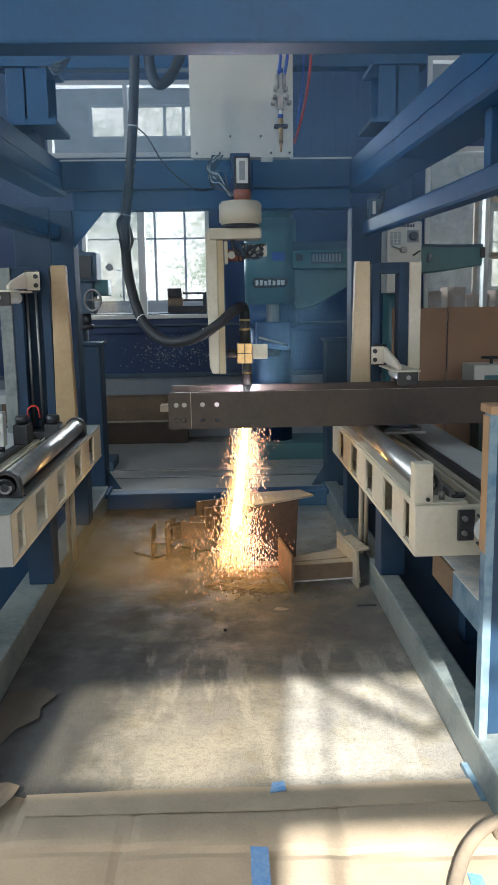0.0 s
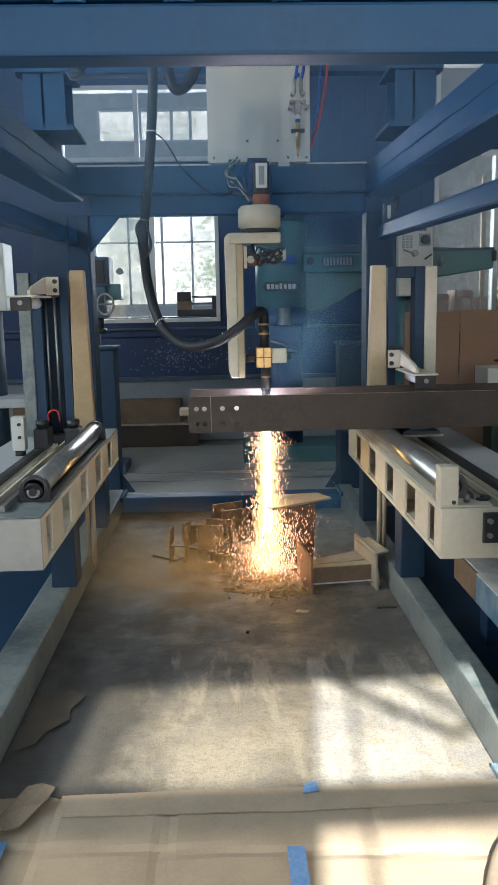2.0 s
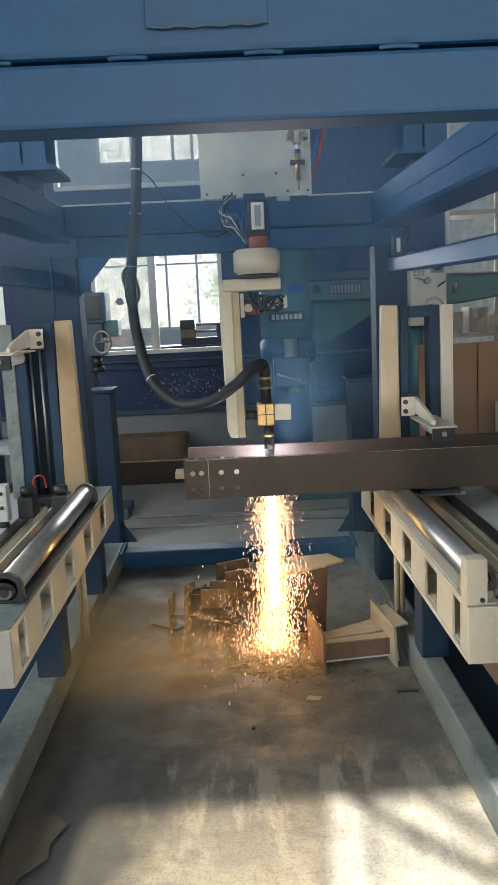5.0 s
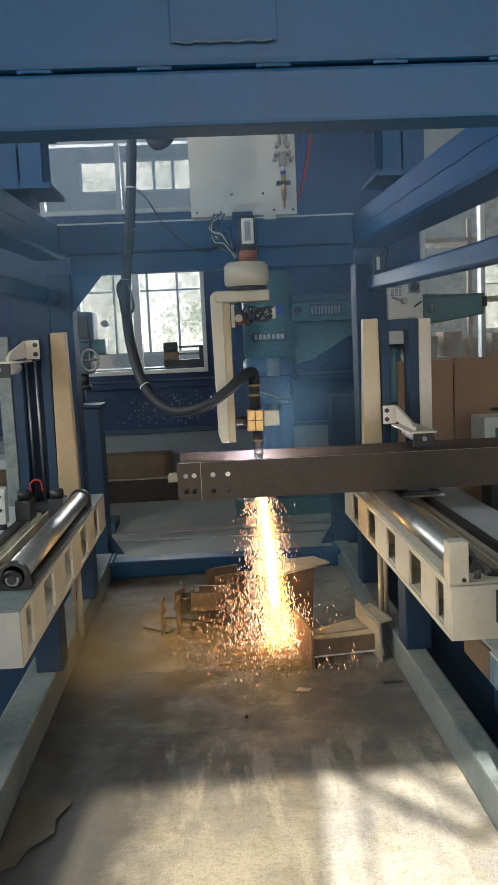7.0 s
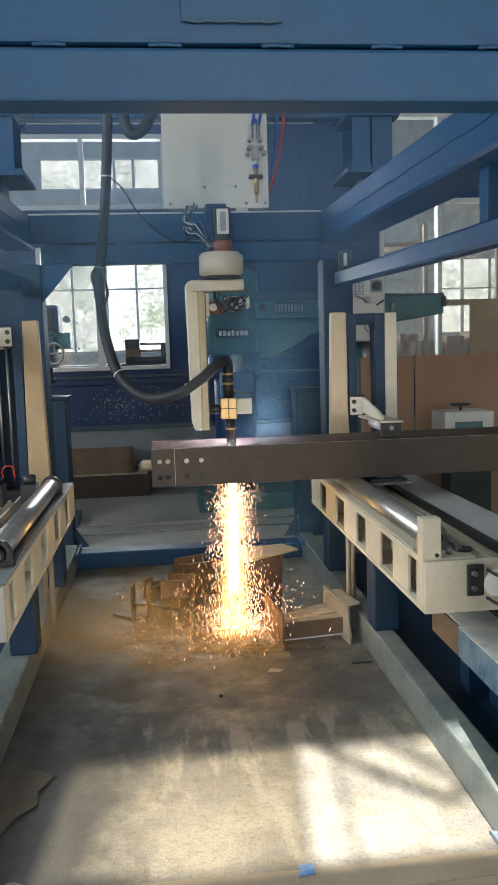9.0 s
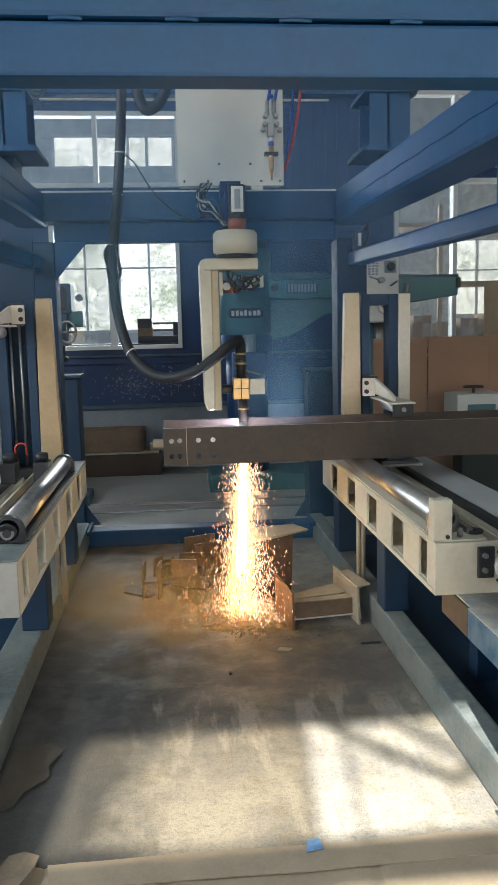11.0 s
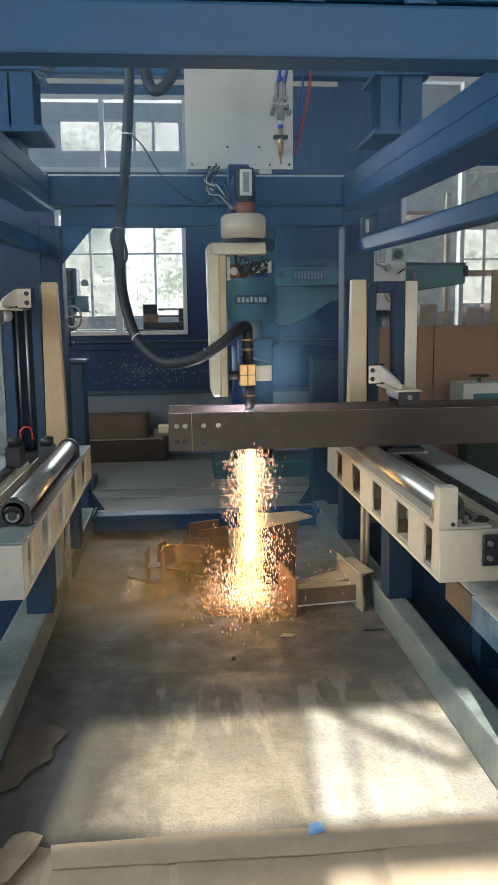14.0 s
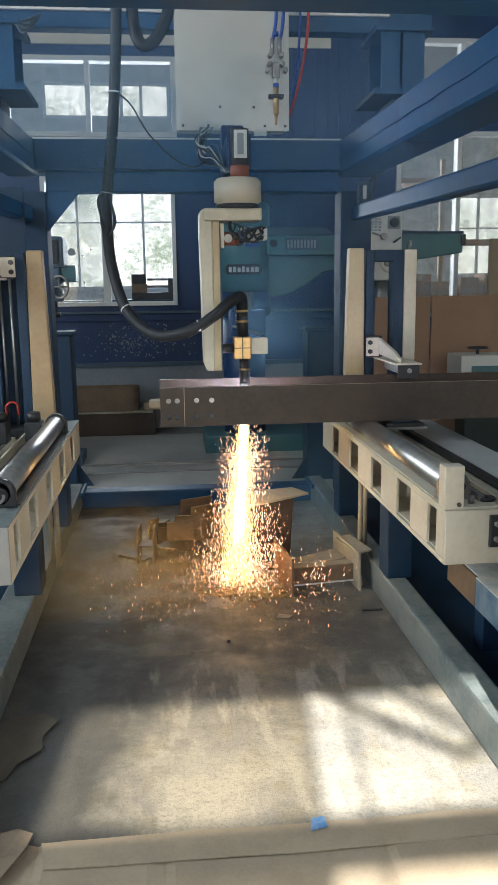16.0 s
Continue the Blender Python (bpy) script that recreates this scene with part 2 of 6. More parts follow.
    c = blend(ranged(grit, 0.5, 0.68, 0, 0.2), c, (0.42, 0.4, 0.36))
    c = blend(ranged(cloud(240, 2), 0.56, 0.66, 0, 0.32), c, (0.04, 0.04, 0.042))
    c = blend(ranged(cloud(80, 6), 0.5, 0.62, 0, 0.28), c, (0.05, 0.05, 0.052))
    c = blend(ranged(cloud(26, 7, (1, 1.6, 1), 0.75), 0.5, 0.64, 0, 0.26), c, (0.07, 0.07, 0.07))
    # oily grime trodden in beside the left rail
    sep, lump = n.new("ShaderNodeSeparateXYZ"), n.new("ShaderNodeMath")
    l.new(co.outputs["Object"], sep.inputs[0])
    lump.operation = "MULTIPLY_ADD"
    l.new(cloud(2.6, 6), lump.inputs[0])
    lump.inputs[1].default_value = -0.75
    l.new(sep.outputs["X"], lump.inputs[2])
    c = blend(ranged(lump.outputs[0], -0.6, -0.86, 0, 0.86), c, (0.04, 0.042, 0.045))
    # rust dust round the cutting place, with the sparks' orange glow tinted in
    away = n.new("ShaderNodeVectorMath")
    away.operation = "DISTANCE"
    l.new(co.outputs["Object"], away.inputs[0])
    away.inputs[1].default_value = RUST_GLOW_AT
    near = ranged(away.outputs["Value"], 1.15, 0.25)
    mul = n.new("ShaderNodeMath")
    mul.operation = "MULTIPLY"
    l.new(near, mul.inputs[0])
    l.new(ranged(cloud(3, 6), 0.3, 0.62, 0.15, 0.85), mul.inputs[1])
    c = blend(mul.outputs[0], c, (0.19, 0.14, 0.055))
    l.new(c, bsdf.inputs["Base Color"])
    l.new(ranged(cloud(6, 7), 0.35, 0.65, 0.4, 0.8), bsdf.inputs["Roughness"])
    b, b2 = n.new("ShaderNodeBump"), n.new("ShaderNodeBump")
    b.inputs["Strength"].default_value, b.inputs["Distance"].default_value = 0.6, 0.003
    b2.inputs["Strength"].default_value, b2.inputs["Distance"].default_value = 0.4, 0.006
    l.new(grit, b.inputs["Height"])
    l.new(cloud(34, 7), b2.inputs["Height"])
    l.new(b2.outputs[0], b.inputs["Normal"])
    l.new(b.outputs[0], bsdf.inputs["Normal"])
    return m


RUST_GLOW_AT = (-0.3, 4.6 - 5.5, 0.2)
FLOOR = floor_material()


def smoke_material(name, color, most, least=0.0):
    """Thin drifting smoke: soft towards the rim of its sheet, cloudy inside."""
    m = bpy.data.materials.new(name)
    m.use_nodes = True
    n, l = m.node_tree.nodes, m.node_tree.links
    n.remove(n["Principled BSDF"])
    co, mp, ball, cl = n.new("ShaderNodeTexCoord"), n.new("ShaderNodeMapping"), n.new("ShaderNodeTexGradient"), n.new("ShaderNodeTexNoise")
    ball.gradient_type = "SPHERICAL"
    mp.inputs["Location"].default_value, mp.inputs["Scale"].default_value = (-1, 0, -1), (2, 0, 2)
    l.new(co.outputs["Generated"], mp.inputs[0])
    l.new(mp.outputs[0], ball.inputs[0])
    l.new(co.outputs["Object"], cl.inputs["Vector"])
    cl.inputs["Scale"].default_value, cl.inputs["Detail"].default_value, cl.inputs["Distortion"].default_value = 2.2, 6, 1.2
    r, mul = n.new("ShaderNodeMapRange"), n.new("ShaderNodeMath")
    r.inputs[1].default_value, r.inputs[2].default_value, r.inputs[3].default_value, r.inputs[4].default_value = 0.32, 0.75, least, most
    l.new(cl.outputs[0], r.inputs[0])
    mul.operation = "MULTIPLY"
    l.new(r.outputs[0], mul.inputs[0])
    l.new(ball.outputs[1], mul.inputs[1])
    tr, a, b, both, mix = n.new("ShaderNodeBsdfTransparent"), n.new("ShaderNodeBsdfDiffuse"), n.new("ShaderNodeBsdfTranslucent"), n.new("ShaderNodeMixShader"), n.new("ShaderNodeMixShader")
    a.inputs[0].default_value = b.inputs[0].default_value = (*color, 1)
    l.new(a.outputs[0], both.inputs[1])
    l.new(b.outputs[0], both.inputs[2])
    l.new(mul.outputs[0], mix.inputs[0])
    l.new(tr.outputs[0], mix.inputs[1])
    l.new(both.outputs[0], mix.inputs[2])
    l.new(mix.outputs[0], n["Material Output"].inputs[0])
    return m


SMOKE = smoke_material("blue_smoke", (0.34, 0.68, 0.95), 0.3)
HAZE = smoke_material("thin_haze", (0.34, 0.6, 0.95), 0.25, 0.11)
# The orange light of the stream is put into this smoke's colour.
LOWSMOKE = smoke_material("orange_lit_smoke", (0.85, 0.56, 0.2), 0.66, 0.08)

JET = glow("molten_stream_glow", (1.0, 0.66, 0.22), 8)
JETEDGE = glow("molten_edge_glow", (1.0, 0.42, 0.08), 0.75, (1.0, 0.66, 0.24))
SPARK = glow("spark_glow", (1.0, 0.74, 0.5), 0.9, (1.0, 0.3, 0.1))
ARC = glow("arc_glow", (0.85, 0.8, 1.0), 650)


def foliage_backdrop():
    m = bpy.data.materials.new("bright_outdoors")
    m.use_nodes = True
    nt = m.node_tree
    n, l = nt.nodes, nt.links
    n.remove(n["Principled BSDF"])
    co, big, leaf = n.new("ShaderNodeTexCoord"), n.new("ShaderNodeTexNoise"), n.new("ShaderNodeTexNoise")
    for t, s in ((big, 0.5), (leaf, 11.0)):
        l.new(co.outputs["Object"], t.inputs["Vector"])
        t.inputs["Scale"].default_value, t.inputs["Detail"].default_value = s, 8
    add = n.new("ShaderNodeMath")
    l.new(big.outputs[0], add.inputs[0])
    l.new(leaf.outputs[0], add.inputs[1])
    ramp = n.new("ShaderNodeValToRGB")
    ramp.color_ramp.elements[0].position, ramp.color_ramp.elements[0].color = 0.4, (0.3, 0.36, 0.26, 1)
    ramp.color_ramp.elements[1].position, ramp.color_ramp.elements[1].color = 0.56, (1.0, 1.0, 0.97, 1)
    half = n.new("ShaderNodeMath")
    half.operation = "MULTIPLY"
    half.inputs[1].default_value = 0.5
    l.new(add.outputs[0], half.inputs[0])
    l.new(half.outputs[0], ramp.inputs[0])
    em = n.new("ShaderNodeEmission")
    em.inputs[1].default_value = 0.39
    l.new(ramp.outputs[0], em.inputs[0])
    l.new(em.outputs[0], n["Material Output"].inputs[0])
    return m


OUTSIDE = foliage_backdrop()

# ---- mesh helpers ----
BASES = {}


def thing(name, base, label, category, group="", kind=""):
    """An Empty at the thing's base, under which its parts hang."""
    ob = new(name)
    ob.empty_display_size = 0.1
    ob.location = base
    BASES[ob] = Vector(base)
    return tagged(ob, label, category, group, kind)


def mesh_of(bm, material_, origin, name):
    bmesh.ops.translate(bm, verts=bm.verts, vec=-origin)
    me = bpy.data.meshes.new(name)
    bm.to_mesh(me)
    bm.free()
    me.materials.append(material_)
    return me


def part(name, bm, material_, parent, label=""):
    """One mesh, given in world places, under a thing or a part."""
    origin = BASES[parent]
    ob = new(name, mesh_of(bm, material_, origin, name))
    ob.parent = parent
    BASES[ob] = origin
    return tagged(ob, label)


def solo(name, bm, material_, label, category="", group="", kind=""):
    """A thing of one single mesh, its origin at its base."""
    lo = [min(v.co[i] for v in bm.verts) for i in range(3)]
    hi = [max(v.co[i] for v in bm.verts) for i in range(3)]
    origin = Vector(((lo[0] + hi[0]) / 2, (lo[1] + hi[1]) / 2, lo[2]))
    ob = new(name, mesh_of(bm, material_, origin, name))
    ob.location = origin
    BASES[ob] = origin
    return tagged(ob, label, category, group, kind)


def box(x0, x1, y0, y1, z0, z1, bevel=0.004, bm=None):
    """A block with slightly rounded edges."""
    bm2 = bmesh.new()
    bmesh.ops.create_cube(bm2, size=1)
    for v in bm2.verts:
        v.co = Vector(((x0 + x1) / 2 + v.co.x * (x1 - x0), (y0 + y1) / 2 + v.co.y * (y1 - y0), (z0 + z1) / 2 + v.co.z * (z1 - z0)))
    if bevel:
        w = min(bevel, 0.3 * min(abs(x1 - x0), abs(y1 - y0), abs(z1 - z0)))
        bmesh.ops.bevel(bm2, geom=bm2.edges[:], offset=w, segments=2, affect="EDGES", profile=0.6)
    return joined(bm, bm2)


def joined(bm, extra):
    if bm is None:
        return extra
    me = bpy.data.meshes.new("tmp")
    extra.to_mesh(me)
    extra.free()
    bm.from_mesh(me)
    bpy.data.meshes.remove(me)
    return bm


def rod(p, q, r, r2=None, n=20, bevel=0.0, bm=None):
    """A cylinder or cone from p to q."""
    p, q = Vector(p), Vector(q)
    d = q - p
    bm2 = bmesh.new()
    bmesh.ops.create_cone(bm2, cap_ends=True, segments=n, radius1=r, radius2=r if r2 is None else r2, depth=d.length)
    if bevel:
        caps = [e for e in bm2.edges if abs(e.verts[0].co.z - e.verts[1].co.z) < 1e-6]
        bmesh.ops.bevel(bm2, geom=caps, offset=bevel, segments=2, affect="EDGES")
    m = Matrix.Translation((p + q) / 2) @ d.to_track_quat("Z", "Y").to_matrix().to_4x4()
    bmesh.ops.transform(bm2, matrix=m, verts=bm2.verts)
    for f in bm2.faces:
        f.smooth = len(f.verts) == 4
    return joined(bm, bm2)


def prism(outline, axis, a, b, bevel=0.003, bm=None):
    """A plate with the given outline, from a to b along an axis. outline: (x, z) for y, (y, z) for x, (x, y) for z."""
    bm2 = bmesh.new()

    def at(u, v, w):
        return (u, w, v) if axis == "y" else (w, u, v) if axis == "x" else (u, v, w)

    low = [bm2.verts.new(at(u, v, a)) for u, v in outline]
    high = [bm2.verts.new(at(u, v, b)) for u, v in outline]
    bm2.faces.new(low)
    bm2.faces.new(high[::-1])
    for i in range(len(low)):
        j = (i + 1) % len(low)
        bm2.faces.new((low[j], low[i], high[i], high[j]))
    bmesh.ops.recalc_face_normals(bm2, faces=bm2.faces)
    if bevel:
        bmesh.ops.bevel(bm2, geom=bm2.edges[:], offset=bevel, segments=1, affect="EDGES")
    return joined(bm, bm2)


def smooth_path(points, steps=10):
    """A Catmull-Rom line through the points."""
    P = [Vector(p) for p in points]
    P = [P[0] * 2 - P[1]] + P + [P[-1] * 2 - P[-2]]
    out = []
    for i in range(1, len(P) - 2):
        a, b, c, d = P[i - 1], P[i], P[i + 1], P[i + 2]
        for k in range(steps):
            t = k / steps
            out.append(0.5 * (2 * b + (c - a) * t + (2 * a - 5 * b + 4 * c - d) * t * t + (3 * b - a - 3 * c + d) * t ** 3))
    out.append(P[-2])
    return out


def tube(points, r, n=10, steps=10, ribs=0.0, bm=None):
    """A hose along a smooth line; ribs: how far its rings stand proud."""
    line = smooth_path(points, steps)
    bm2 = bmesh.new()
    rings = []
    side = Vector((0.3, 0.9, 0.2))
    for i, p in enumerate(line):
        d = (line[min(i + 1, len(line) - 1)] - line[max(i - 1, 0)]).normalized()
        u = (side - d * side.dot(d)).normalized()
        v = d.cross(u)
        rr = r + (ribs if i % 2 else 0)
        rings.append([bm2.verts.new(p + (u * math.cos(2 * math.pi * k / n) + v * math.sin(2 * math.pi * k / n)) * rr) for k in range(n)])
    for a, b in zip(rings, rings[1:]):
        for k in range(n):
            f = bm2.faces.new((a[k], a[(k + 1) % n], b[(k + 1) % n], b[k]))
            f.smooth = True
    bm2.faces.new(rings[0][::-1])
    bm2.faces.new(rings[-1])
    return joined(bm, bm2)


def wall_with_holes(x0, x1, y0, y1, z0, z1, holes):
    """A wall along x with openings (x0, x1, z0, z1) that go right through."""
    xs = sorted({x0, x1, *[h[0] for h in holes], *[h[1] for h in holes]})
    zs = sorted({z0, z1, *[h[2] for h in holes], *[h[3] for h in holes]})
    bm = bmesh.new()

    def solid(i, k):
        if not (0 <= i < len(xs) - 1 and 0 <= k < len(zs) - 1):
            return False
        x, z = (xs[i] + xs[i + 1]) / 2, (zs[k] + zs[k + 1]) / 2
        return not any(h[0] < x < h[1] and h[2] < z < h[3] for h in holes)

    def quad(*pts):
        bm.faces.new([bm.verts.new(p) for p in pts])

    for i in range(len(xs) - 1):
        for k in range(len(zs) - 1):
            if not solid(i, k):
                continue
            a, b, c, d = xs[i], xs[i + 1], zs[k], zs[k + 1]
            quad((a, y0, c), (b, y0, c), (b, y0, d), (a, y0, d))
            quad((b, y1, c), (a, y1, c), (a, y1, d), (b, y1, d))
            if not solid(i - 1, k):
                quad((a, y1, c), (a, y0, c), (a, y0, d), (a, y1, d))
            if not solid(i + 1, k):
                quad((b, y0, c), (b, y1, c), (b, y1, d), (b, y0, d))
            if not solid(i, k - 1):
                quad((a, y1, c), (b, y1, c), (b, y0, c), (a, y0, c))
            if not solid(i, k + 1):
                quad((a, y0, d), (b, y0, d), (b, y1, d), (a, y1, d))
    bmesh.ops.remove_doubles(bm, verts=bm.verts, dist=1e-5)
    return bm

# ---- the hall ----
solo("floor", box(-5, 5, -3, 14, -0.2, 0, 0), FLOOR, "worn dark concrete workshop floor with pale strokes", kind="structure")
LOW, HIGH = (-1.52, -0.10, 1.36, 2.72), (-1.84, -0.06, 3.12, 3.92)
RLOW, RHIGH = (2.34, 3.95, 1.2, 3.2), (2.34, 3.95, 3.32, 4.15)
partition = solo("wall_north", wall_with_holes(-5, 5, 9.4, 9.58, 0, 5.6, [LOW, HIGH, RLOW, RHIGH]), NAVY,
                 "navy painted workshop wall with glazed openings", kind="structure")
for i in range(18):
    x = 0.02 + i * 0.128
    part("rib", box(x, x + 0.022, 9.385, 9.4, 2.6, 5.5, 0.003), NAVY, partition)
part("plinth", box(-4.98, 4.98, 9.3, 9.4, 0, 0.74, 0.01), CONCRETE, partition, "pale dusty concrete plinth")
part("sill_band", box(-4.98, 4.98, 9.36, 9.4, 1.2, 1.27, 0.005), NAVY, partition)
part("sill_ledge", box(-4.98, 4.98, 9.33, 9.4, 1.275, 1.3, 0.005), GREYBLUE, partition)
part("plinth_cap", box(-4.98, 4.98, 9.27, 9.3, 0.7, 0.745, 0.005), GREYBLUE, partition)
part("cream_band", box(-1.84, 1.6, 9.37, 9.4, 4.03, 4.2, 0.004), CREAM, partition)
OLOW = [(-2.3, 0.35, 1.55, 3.25), (4.62, 6.6, 1.7, 3.05)]
OHIGH = [(-2.06, -0.08, 4.22, 4.76)]
outer = solo("wall_outer", wall_with_holes(-7, 7, 14, 14.2, 0, 5.6, OLOW + OHIGH), PLASTER, "pale plastered outer wall with tall windows", kind="structure")
# Unseen south wall: openings placed so the sun draws the floor patch.
WS = [(-1.15, -0.31, 0.9, 3.73), (-0.31, 1.4, 0.9, 3.73), (-1.15, -0.31, 3.76, 4.39), (-0.31, 1.4, 3.76, 4.39), (-3.6, -1.6, 0.9, 3.6), (2.4, 4.2, 0.9, 3.6)]
solo("wall_south", wall_with_holes(-5, 5, -3.2, -3, 0, 5.6, WS), PLASTER, "unseen plastered wall whose openings shape the sun patch", kind="structure")
solo("wall_west", box(-5.2, -5, -3.2, 14.2, 0, 5.6, 0), PLASTER, "pale plastered side wall", kind="structure")
solo("wall_east", box(5, 5.2, -3.2, 9.58, 0, 5.6, 0), PLASTER, "pale plastered side wall", kind="structure")
solo("wall_hall_east", box(7, 7.2, 9.58, 14.2, 0, 5.6, 0), PLASTER, "pale plastered side wall of the next hall", kind="structure")
solo("ceiling", box(-5.2, 7.2, -3.2, 14.2, 5.6, 5.75, 0), PLASTER, "pale sheet roof underside", kind="structure")
solo("ground", box(-60, 60, 14.2, 90, -0.4, -0.2, 0), CONCRETE, "pale concrete yard outside", kind="structure")
solo("backdrop", box(-30, 30, 24, 24.1, -0.2, 14, 0), OUTSIDE, "bright hazy trees and sky outside the windows", kind="structure")
solo("floor_east", box(5, 7.2, 9.58, 14.2, -0.2, 0, 0), CONCRETE, "grey concrete floor of the next hall", kind="structure")


def window(name, hole, y0, y1, mullions, bars, label, pane=CLEAR, frame_w=0.05, bar_w=0.025, open_panes=(), last=None):
    """A framed window set into an opening, with its panes."""
    x0, x1, z0, z1 = hole
    w = thing(name, ((x0 + x1) / 2, (y0 + y1) / 2, z0), label, "", kind="structure")
    f = frame_w
    part("window_frame", box(x0, x0 + f, y0, y1, z0, z1), ALU, w)
    part("window_frame", box(x1 - f, x1, y0, y1, z0, z1), ALU, w)
    part("window_frame", box(x0 + f, x1 - f, y0, y1, z0, z0 + f), ALU, w)
    part("window_frame", box(x0 + f, x1 - f, y0, y1, z1 - f, z1), ALU, w)
    ym = (y0 + y1) / 2
    xs = [x0 + f] + list(mullions) + [x1 - f]
    for x in mullions:
        part("mullion", box(x - bar_w, x + bar_w, y0 + 0.005, y1 - 0.005, z0 + f, z1 - f), ALU, w)
    for z in bars:
        part("glazing_bar", box(x0 + f, x1 - f, ym - 0.012, ym + 0.012, z - 0.014, z + 0.014, 0.002), ALU, w)
    for k, (a, b) in enumerate(zip(xs, xs[1:])):
        if k in open_panes:
            continue
        g = part("pane", box(a, b, ym - 0.003, ym + 0.003, z0 + f, z1 - f, 0), last if last and k == len(xs) - 2 else pane, w)
        g.visible_shadow = bool(last) and k == len(xs) - 2
    return w


pane_window = window("window_1", LOW, 9.36, 9.5, (-0.86,), (), "white aluminium sliding window, half open, with dust-speckled glass", DUSTY, 0.045, 0.04, (1,))
stains = bmesh.new()
rng = random.Random(29)
prism([(-1.28, 1.95), (-1.24, 1.985), (-1.2, 1.97), (-1.185, 1.92), (-1.23, 1.9), (-1.265, 1.915)], "y", 9.419, 9.4215, 0, stains)
for k in range(30):
    x, z, r = -1.16 + rng.gauss(0, 0.05), rng.uniform(1.45, 2.2), rng.uniform(0.003, 0.01)
    prism([(x + r * rng.uniform(0.5, 1.2) * math.cos(q * 1.05), z + 1.3 * r * rng.uniform(0.5, 1.2) * math.sin(q * 1.05)) for q in range(6)], "y", 9.419, 9.4215, 0, stains)
tagged(part("paint_splash", stains, CONCRETE, pane_window, "grey paint splashes on the glass"), kind="stuff")
window("window_2", HIGH, 9.36, 9.5, (-0.98,), (), "white aluminium high sliding window", CLEAR, 0.05)
window("window_3", RLOW, 9.36, 9.5, (3.05,), (), "white aluminium window into the next hall", DUSTY, 0.05)
window("window_4", RHIGH, 9.36, 9.5, (3.05,), (), "white aluminium high window", CLEAR, 0.05)
window("window_5", OLOW[0], 14.02, 14.1, (-1.62, -1.06, -0.56, -0.06), (2.62,), "white barred window to the bright yard", CLEAR, 0.05, 0.018)
window("window_6", OHIGH[0], 14.02, 14.1, (-1.36, -0.84, -0.53), (), "white high window to the bright yard", CLEAR, 0.04, 0.025)
window("window_7", OLOW[1], 14.02, 14.1, (5.1, 5.6, 6.1), (2.5,), "white barred window to the bright yard", CLEAR, 0.05, 0.018)
for k, h in enumerate(WS):
    w = window("window_%d" % (8 + k), h, -3.12, -3.05, (-0.165,) if h[0] == -0.31 else (), (), "unseen workshop window in the south wall", (DIMMED if h[2] < 1 else FILMED) if h[0] == -1.15 else CLEAR, 0.006, 0.008, last=HALFCLEAR if h[0] == -0.31 else None)
    if h[0] == -1.15:
        for c in w.children:
            c.visible_shadow = True

# Unseen cables, added outside so that their shadows cross the sunlit floor.
solo("hanging_cable", tube([(-0.34, -3.25, 4.6), (-0.25, -3.25, 4.46), (-0.09, -3.25, 4.32), (0.045, -3.25, 4.21), (0.145, -3.25, 4.14), (0.215, -3.25, 4.13), (0.25, -3.25, 4.17), (0.215, -3.25, 4.235), (0.105, -3.25, 4.34), (0.0, -3.25, 4.45), (-0.08, -3.25, 4.6)], 0.021), BLACK, "unseen looped cable that casts the curved floor shadow", "cable")
solo("hanging_cable", tube([(0.02, -3.25, 4.6), (0.1, -3.25, 4.43), (0.2, -3.25, 4.33), (0.3, -3.25, 4.28), (0.4, -3.25, 4.3), (0.55, -3.25, 4.6)], 0.012), BLACK, "unseen thin cable that casts a floor shadow", "cable")
# Dark sheets laid on the floor to stand in for the shade there.
for x0, x1 in ((0.92, 2.2), (-2.2, -1.04)):
    solo("drip_pan", box(x0, x1, 1.7, 5.9, 0, 0.012, 0.002), DEEP, "dark blue sheet standing in for the shade under the roller table", "drip pan")

# ---- machine frame ----
frame_thing = thing("portal_machine", (0, 4, 0), "blue painted box-section steel gantry frame of a cutting machine", "machine frame")
M = frame_thing
part("base_rail", box(0.778, 0.88, 1.7, 6.1, 0, 0.15, 0.012), RAIL, M, "dusty scuffed blue floor rail")
part("base_rail", box(-1.02, -0.868, 1.7, 6.1, 0, 0.15, 0.012), RAIL, M, "dusty scuffed blue floor rail")
part("base_cross_rail", box(-0.86, 0.78, 5.93, 6.08, 0, 0.12, 0.01), BLUE, M)
